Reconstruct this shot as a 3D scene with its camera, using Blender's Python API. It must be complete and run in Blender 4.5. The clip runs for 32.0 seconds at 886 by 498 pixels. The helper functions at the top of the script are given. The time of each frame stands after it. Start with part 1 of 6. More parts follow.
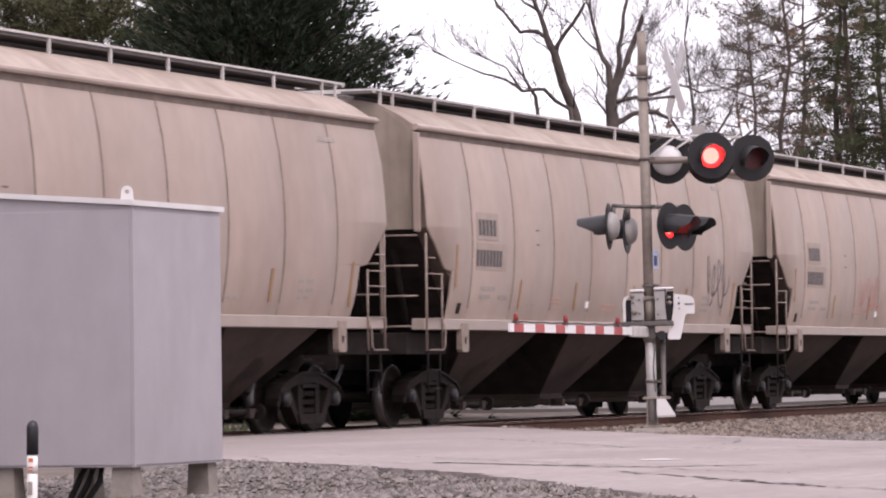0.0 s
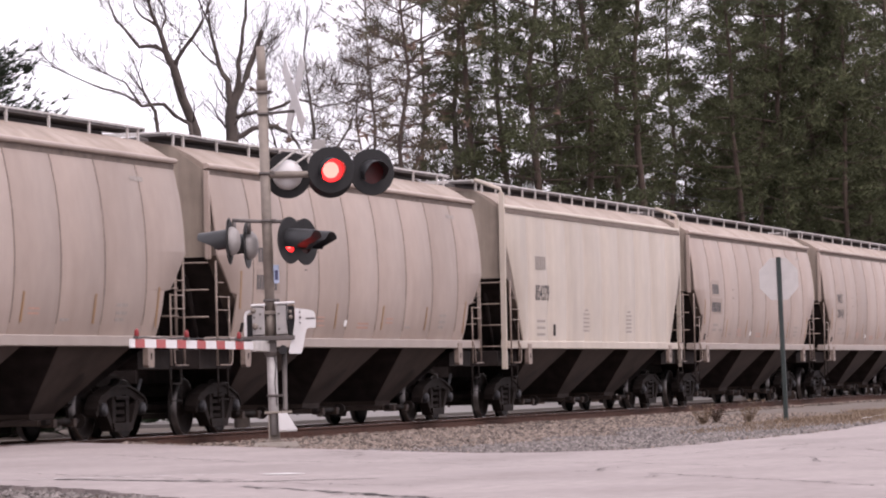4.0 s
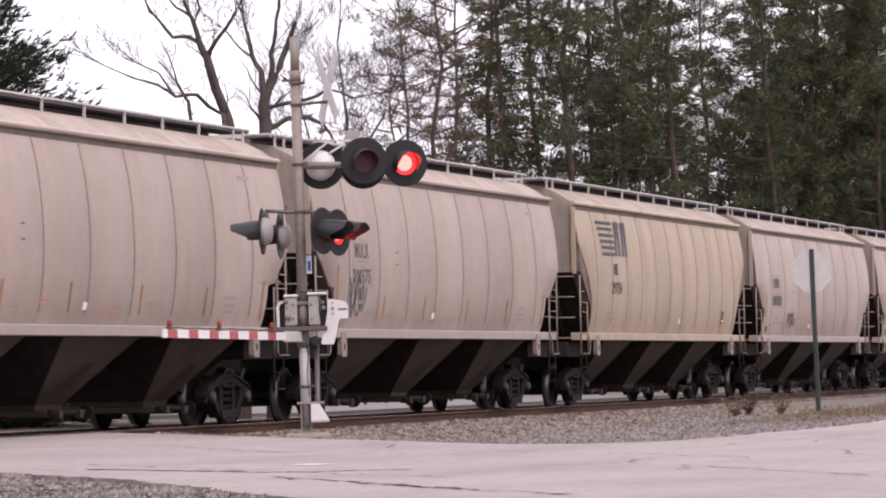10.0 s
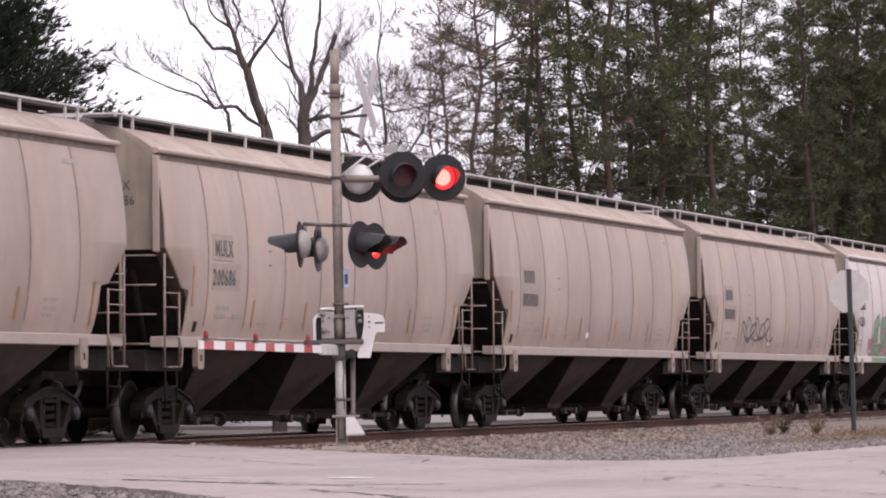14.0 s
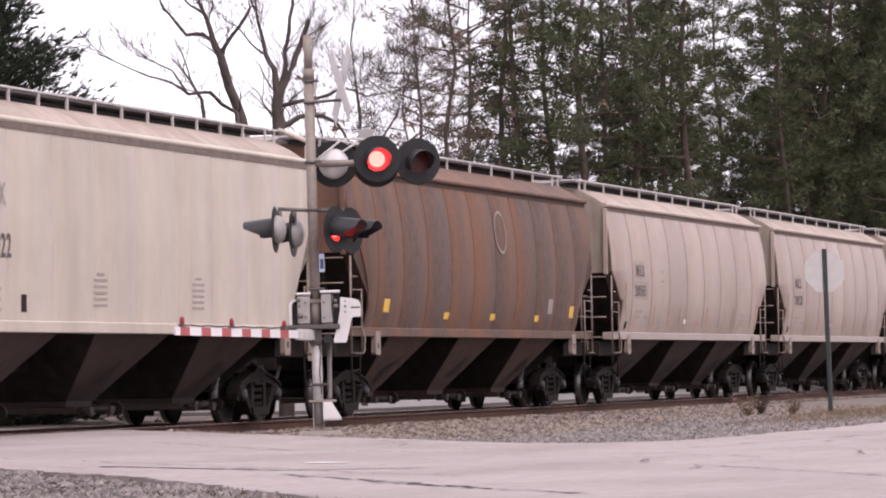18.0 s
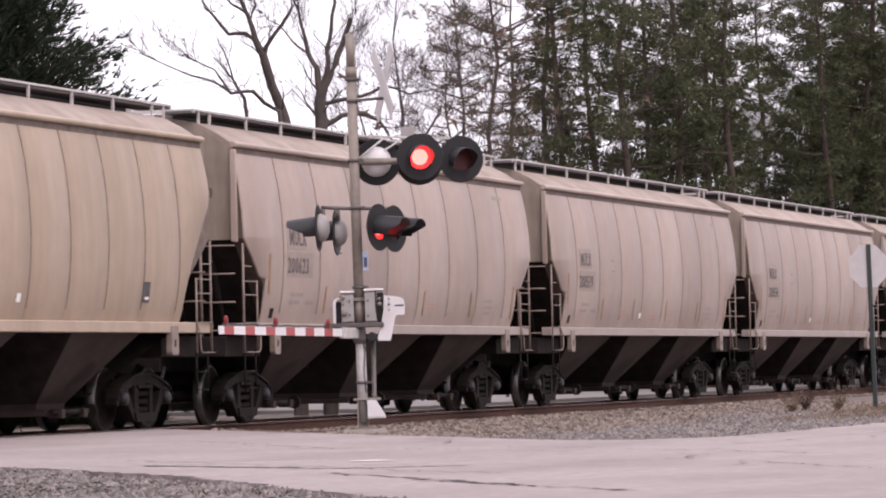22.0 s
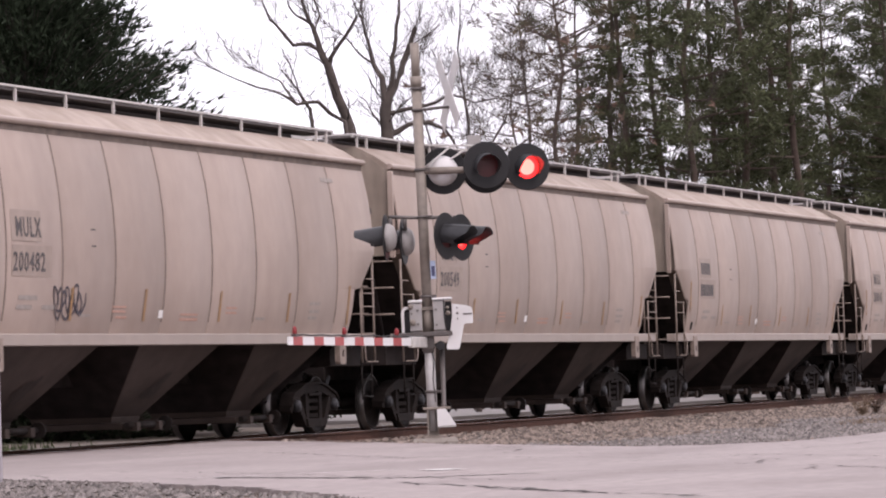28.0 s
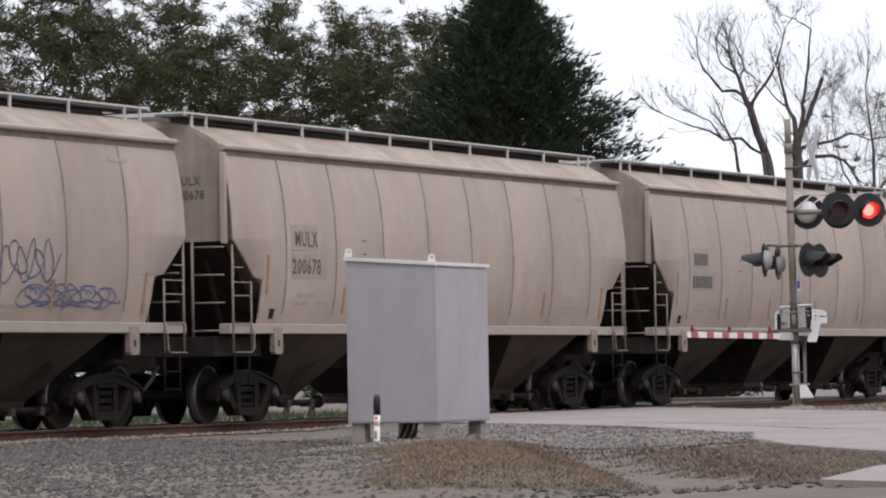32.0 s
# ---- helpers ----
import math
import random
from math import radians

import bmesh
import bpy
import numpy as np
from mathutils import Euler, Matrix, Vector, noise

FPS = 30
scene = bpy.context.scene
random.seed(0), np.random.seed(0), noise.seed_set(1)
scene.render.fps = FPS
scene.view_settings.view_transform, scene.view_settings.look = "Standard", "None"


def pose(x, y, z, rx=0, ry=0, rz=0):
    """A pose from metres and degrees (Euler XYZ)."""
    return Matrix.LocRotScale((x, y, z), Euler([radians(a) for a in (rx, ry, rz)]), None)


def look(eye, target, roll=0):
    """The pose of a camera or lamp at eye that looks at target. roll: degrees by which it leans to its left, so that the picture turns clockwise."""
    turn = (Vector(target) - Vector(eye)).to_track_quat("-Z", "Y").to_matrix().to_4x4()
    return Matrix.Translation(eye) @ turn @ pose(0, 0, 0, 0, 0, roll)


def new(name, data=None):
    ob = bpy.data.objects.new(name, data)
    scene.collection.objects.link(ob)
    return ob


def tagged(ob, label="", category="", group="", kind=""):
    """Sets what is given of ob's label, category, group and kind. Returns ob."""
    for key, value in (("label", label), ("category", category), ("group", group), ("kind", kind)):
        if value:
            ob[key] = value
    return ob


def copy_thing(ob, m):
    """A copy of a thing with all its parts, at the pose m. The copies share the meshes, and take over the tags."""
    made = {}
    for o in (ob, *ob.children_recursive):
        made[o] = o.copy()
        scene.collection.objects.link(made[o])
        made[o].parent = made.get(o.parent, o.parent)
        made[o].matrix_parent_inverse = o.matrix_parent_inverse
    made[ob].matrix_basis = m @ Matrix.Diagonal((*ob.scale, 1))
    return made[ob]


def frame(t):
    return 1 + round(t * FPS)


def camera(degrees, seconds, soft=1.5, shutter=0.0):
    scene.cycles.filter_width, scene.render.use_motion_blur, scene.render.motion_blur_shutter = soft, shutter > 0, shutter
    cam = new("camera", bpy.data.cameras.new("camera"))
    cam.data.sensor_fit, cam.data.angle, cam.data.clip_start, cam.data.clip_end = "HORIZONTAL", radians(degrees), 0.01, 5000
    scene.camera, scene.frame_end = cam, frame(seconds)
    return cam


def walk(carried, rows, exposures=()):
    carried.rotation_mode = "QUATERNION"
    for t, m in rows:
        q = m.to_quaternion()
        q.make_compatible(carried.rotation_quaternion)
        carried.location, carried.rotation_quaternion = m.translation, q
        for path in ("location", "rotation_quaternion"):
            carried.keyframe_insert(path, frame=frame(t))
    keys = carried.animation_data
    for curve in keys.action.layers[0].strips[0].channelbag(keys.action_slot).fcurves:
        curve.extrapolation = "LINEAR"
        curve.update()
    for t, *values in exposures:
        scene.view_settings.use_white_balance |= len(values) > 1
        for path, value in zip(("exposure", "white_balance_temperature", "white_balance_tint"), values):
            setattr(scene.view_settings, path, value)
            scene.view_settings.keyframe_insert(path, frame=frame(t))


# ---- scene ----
# ---------------------------------------------------------------- camera
cam = camera(12.0, 32.0, soft=2.0, shutter=0.07)
ROWS = (
    (0, 0.00, 0.00, 0.800, 91.664, 0.750, 20.206),
    (0.5, 0.00, 0.00, 0.800, 91.736, 0.837, 18.920),
    (1, 0.00, 0.00, 0.800, 91.473, 0.755, 18.146),
    (1.5, 0.00, 0.00, 0.800, 91.610, 0.848, 16.830),
    (2, 0.00, 0.00, 0.800, 91.961, 1.437, 15.888),
    (2.5, 0.00, 0.00, 0.800, 92.088, 1.356, 15.812),
    (3, 0.00, 0.00, 0.800, 91.919, 1.369, 16.018),
    (3.5, 0.00, 0.00, 0.800, 91.686, 1.044, 15.862),
    (4, 0.00, 0.00, 0.800, 91.772, 1.274, 15.066),
    (4.5, 0.00, 0.00, 0.800, 91.744, 1.030, 15.063),
    (6.5, 0.00, 0.00, 0.800, 91.612, 1.371, 15.530),
    (7, 0.00, 0.00, 0.800, 91.659, 1.193, 15.598),
    (7.5, 0.00, 0.00, 0.800, 91.760, 1.067, 15.497),
    (8, 0.00, 0.00, 0.800, 91.849, 0.881, 15.425),
    (8.5, 0.00, 0.00, 0.800, 91.936, 0.921, 14.989),
    (9, 0.00, 0.00, 0.800, 91.929, 1.079, 14.887),
    (9.5, 0.00, 0.00, 0.800, 91.637, 0.664, 15.165),
    (10, 0.00, 0.00, 0.800, 91.660, 1.099, 15.506),
    (10.5, 0.00, 0.00, 0.800, 91.707, 0.963, 15.631),
    (11, 0.00, 0.00, 0.800, 91.721, 0.640, 15.788),
    (11.5, 0.00, 0.00, 0.800, 91.723, 0.384, 15.925),
    (12, 0.00, 0.00, 0.800, 91.790, 0.605, 15.989),
    (12.5, 0.00, 0.00, 0.800, 91.829, 0.520, 15.991),
    (13, 0.00, 0.00, 0.800, 91.833, 0.400, 15.831),
    (13.5, 0.00, 0.00, 0.800, 91.866, 0.357, 15.888),
    (14, 0.00, 0.00, 0.800, 91.867, 0.334, 15.991),
    (14.5, 0.00, 0.00, 0.800, 91.884, 0.472, 16.014),
    (16.5, 0.00, 0.00, 0.800, 92.089, 0.627, 15.719),
    (17, 0.00, 0.00, 0.800, 92.007, 0.604, 15.760),
    (17.5, 0.00, 0.00, 0.800, 91.716, 0.747, 15.685),
    (18, 0.00, 0.00, 0.800, 91.643, 0.902, 15.674),
    (18.5, 0.00, 0.00, 0.800, 91.671, 0.810, 15.652),
    (19, 0.00, 0.00, 0.800, 91.623, 1.002, 15.973),
    (19.5, 0.00, 0.00, 0.800, 91.615, 0.804, 15.999),
    (20, 0.00, 0.00, 0.800, 91.537, 1.078, 16.064),
    (20.5, 0.00, 0.00, 0.800, 91.479, 1.167, 16.412),
    (21, 0.00, 0.00, 0.800, 91.552, 1.070, 16.504),
    (21.5, 0.00, 0.00, 0.800, 91.563, 1.221, 16.273),
    (22, 0.00, 0.00, 0.800, 91.622, 1.216, 16.274),
    (22.5, 0.00, 0.00, 0.800, 91.991, 1.501, 16.235),
    (23, 0.00, 0.00, 0.800, 92.230, 1.575, 16.038),
    (23.5, 0.00, 0.00, 0.800, 92.258, 1.386, 15.919),
    (24, 0.00, 0.00, 0.800, 91.982, 1.485, 15.900),
    (24.5, 0.00, 0.00, 0.800, 91.658, 1.256, 15.969),
    (26.5, 0.00, 0.00, 0.800, 91.346, 1.750, 16.287),
    (27, 0.00, 0.00, 0.800, 91.504, 1.809, 16.495),
    (27.5, 0.00, 0.00, 0.800, 91.505, 1.623, 16.645),
    (28, 0.00, 0.00, 0.800, 91.762, 1.988, 17.215),
    (28.5, 0.26, -0.30, 0.967, 91.574, 1.556, 17.725),
    (29, 1.44, -3.02, 0.861, 91.779, 1.778, 18.210),
    (29.5, 2.62, -5.71, 0.868, 91.741, 1.926, 18.881),
    (30, 3.89, -8.73, 0.816, 91.758, 1.778, 19.707),
    (30.5, 5.28, -11.91, 0.761, 91.736, 1.582, 20.743),
    (31, 6.00, -14.02, 0.700, 91.806, 1.206, 21.721),
    (31.5, 7.86, -18.08, 0.666, 91.940, 1.665, 23.189),
    (32, 8.17, -19.49, 0.707, 91.708, 1.007, 23.652),
)
# seconds, stops and tint of the white balance
EXPOSURE = ((0, 0.12, 6500, 23), (2, 0.03, 6500, 23), (4, 0.08, 6500, 23), (7, 0.1, 6500, 23), (8, 0.03, 6500, 23), (10, 0.1, 6500, 22), (12, 0.03, 6500, 22), (14, 0.02, 6500, 22), (16.4, -0.15, 6500, 23),
            (17, -0.15, 6500, 23), (18, 0.16, 6500, 23.5), (19, 0.27, 6500, 24), (20, 0.14, 6500, 24), (21, 0.12, 6500, 24), (22, 0.06, 6500, 23.5), (23, -0.26, 6500, 22), (24, -0.06, 6500, 23),
            (27, 0.16, 6500, 23), (28, 0.04, 6450, 21), (29, 0.06, 6350, 20), (30, -0.06, 6300, 18), (31, -0.14, 6250, 13.5), (32, -0.26, 6200, 10))
walk(cam, [(r[0], pose(*r[1:])) for r in ROWS], exposures=EXPOSURE)

# ---------------------------------------------------------------- sky and sun
world = bpy.data.worlds.new("overcast_sky")
scene.world = world
world.use_nodes = True
wn = world.node_tree
wn.nodes.clear()
sky = wn.nodes.new("ShaderNodeTexSky")
sky.sky_type = "NISHITA"
sky.sun_disc = False
sky.sun_elevation, sky.sun_rotation = radians(53), radians(130)
sky.air_density, sky.dust_density, sky.ozone_density = 1.0, 4.0, 0.5
veil = wn.nodes.new("ShaderNodeMix")
veil.data_type = "RGBA"
veil.inputs[0].default_value = 0.9
# an overcast sky is about twice as bright overhead as at the horizon
where = wn.nodes.new("ShaderNodeTexCoord")
height = wn.nodes.new("ShaderNodeSeparateXYZ")
wn.links.new(where.outputs["Generated"], height.inputs[0])
rise = wn.nodes.new("ShaderNodeMapRange")
wn.links.new(height.outputs[2], rise.inputs[0])
cloud = wn.nodes.new("ShaderNodeMix")
cloud.data_type = "RGBA"
cloud.inputs[6].default_value = (12.0, 12.0, 12.5, 1)
cloud.inputs[7].default_value = (13.0, 13.0, 13.5, 1)
wn.links.new(rise.outputs[0], cloud.inputs[0])
wn.links.new(cloud.outputs[2], veil.inputs[7])
wn.links.new(sky.outputs[0], veil.inputs[6])
back = wn.nodes.new("ShaderNodeBackground")
back.inputs[1].default_value = 0.12
wn.links.new(veil.outputs[2], back.inputs[0])
wout = wn.nodes.new("ShaderNodeOutputWorld")
wn.links.new(back.outputs[0], wout.inputs[0])

sun = new("sun", bpy.data.lights.new("sun", "SUN"))
sun.data.energy, sun.data.angle, sun.data.color = 1.75, radians(25), (1.0, 0.95, 0.9)
# the veiled sun stands behind the camera, over its right shoulder
sun.matrix_world = look((40, 10, 105), (-20, 60, 0))


# ---------------------------------------------------------------- materials
def material(name, colour, rough=0.7, metal=0.0, vary=0.12, scale=6.0, bump=0.2, stain=None, stain_amount=0.5, stain_scale=(1, 1, 1),
             stain_size=1.5, jitter=0.0, spec=0.4, island=False):
    """A procedural surface: base colour with grain, stains at a larger scale, and fine relief."""
    mat = bpy.data.materials.new(name)
    mat.use_nodes = True
    nt = mat.node_tree
    n, l = nt.nodes, nt.links
    bsdf = n["Principled BSDF"]
    bsdf.inputs["Roughness"].default_value = rough
    bsdf.inputs["Metallic"].default_value = metal
    bsdf.inputs["Specular IOR Level"].default_value = spec
    tc = n.new("ShaderNodeTexCoord")
    grain = n.new("ShaderNodeTexNoise")
    grain.inputs["Scale"].default_value = scale
    grain.inputs["Detail"].default_value = 6
    l.new(tc.outputs["Object"], grain.inputs["Vector"])
    ramp = n.new("ShaderNodeMapRange")
    ramp.inputs[1].default_value, ramp.inputs[2].default_value = 0.25, 0.75
    ramp.inputs[3].default_value, ramp.inputs[4].default_value = 1 - vary, 1 + vary
    l.new(grain.outputs[0], ramp.inputs[0])
    mul = n.new("ShaderNodeMix")
    mul.data_type, mul.blend_type = "RGBA", "MULTIPLY"
    mul.inputs[0].default_value = 1
    mul.inputs[6].default_value = (*colour, 1)
    l.new(ramp.outputs[0], mul.inputs[7])
    colour_out = mul.outputs[2]
    if stain:
        mp = n.new("ShaderNodeMapping")
        mp.inputs["Scale"].default_value = stain_scale
        l.new(tc.outputs["Object"], mp.inputs[0])
        sn = n.new("ShaderNodeTexNoise")
        sn.inputs["Scale"].default_value = stain_size
        sn.inputs["Detail"].default_value = 5
        sn.inputs["Roughness"].default_value = 0.6
        l.new(mp.outputs[0], sn.inputs["Vector"])
        sr = n.new("ShaderNodeMapRange")
        sr.inputs[1].default_value, sr.inputs[2].default_value = 0.42, 0.72
        sr.inputs[3].default_value, sr.inputs[4].default_value = 0, stain_amount
        l.new(sn.outputs[0], sr.inputs[0])
        sm = n.new("ShaderNodeMix")
        sm.data_type = "RGBA"
        l.new(sr.outputs[0], sm.inputs[0])
        l.new(colour_out, sm.inputs[6])
        sm.inputs[7].default_value = (*stain, 1)
        colour_out = sm.outputs[2]
    if jitter:
        info = n.new("ShaderNodeNewGeometry" if island else "ShaderNodeObjectInfo")
        jr = n.new("ShaderNodeMapRange")
        jr.inputs[3].default_value, jr.inputs[4].default_value = 1 - jitter, 1 + jitter
        l.new(info.outputs["Random Per Island" if island else "Random"], jr.inputs[0])
        jm = n.new("ShaderNodeMix")
        jm.data_type, jm.blend_type = "RGBA", "MULTIPLY"
        jm.inputs[0].default_value = 1
        l.new(colour_out, jm.inputs[6])
        l.new(jr.outputs[0], jm.inputs[7])
        colour_out = jm.outputs[2]
    l.new(colour_out, bsdf.inputs["Base Color"])
    if bump:
        bp = n.new("ShaderNodeBump")
        bp.inputs["Strength"].default_value = bump
        bp.inputs["Distance"].default_value = 0.02
        l.new(grain.outputs[0], bp.inputs["Height"])
        l.new(bp.outputs[0], bsdf.inputs["Normal"])
    return mat


def glow(name, colour, strength):
    mat = bpy.data.materials.new(name)
    mat.use_nodes = True
    b = mat.node_tree.nodes["Principled BSDF"]
    b.inputs["Base Color"].default_value = (*colour, 1)
    b.inputs["Emission Color"].default_value = (*colour, 1)
    b.inputs["Emission Strength"].default_value = strength
    return mat


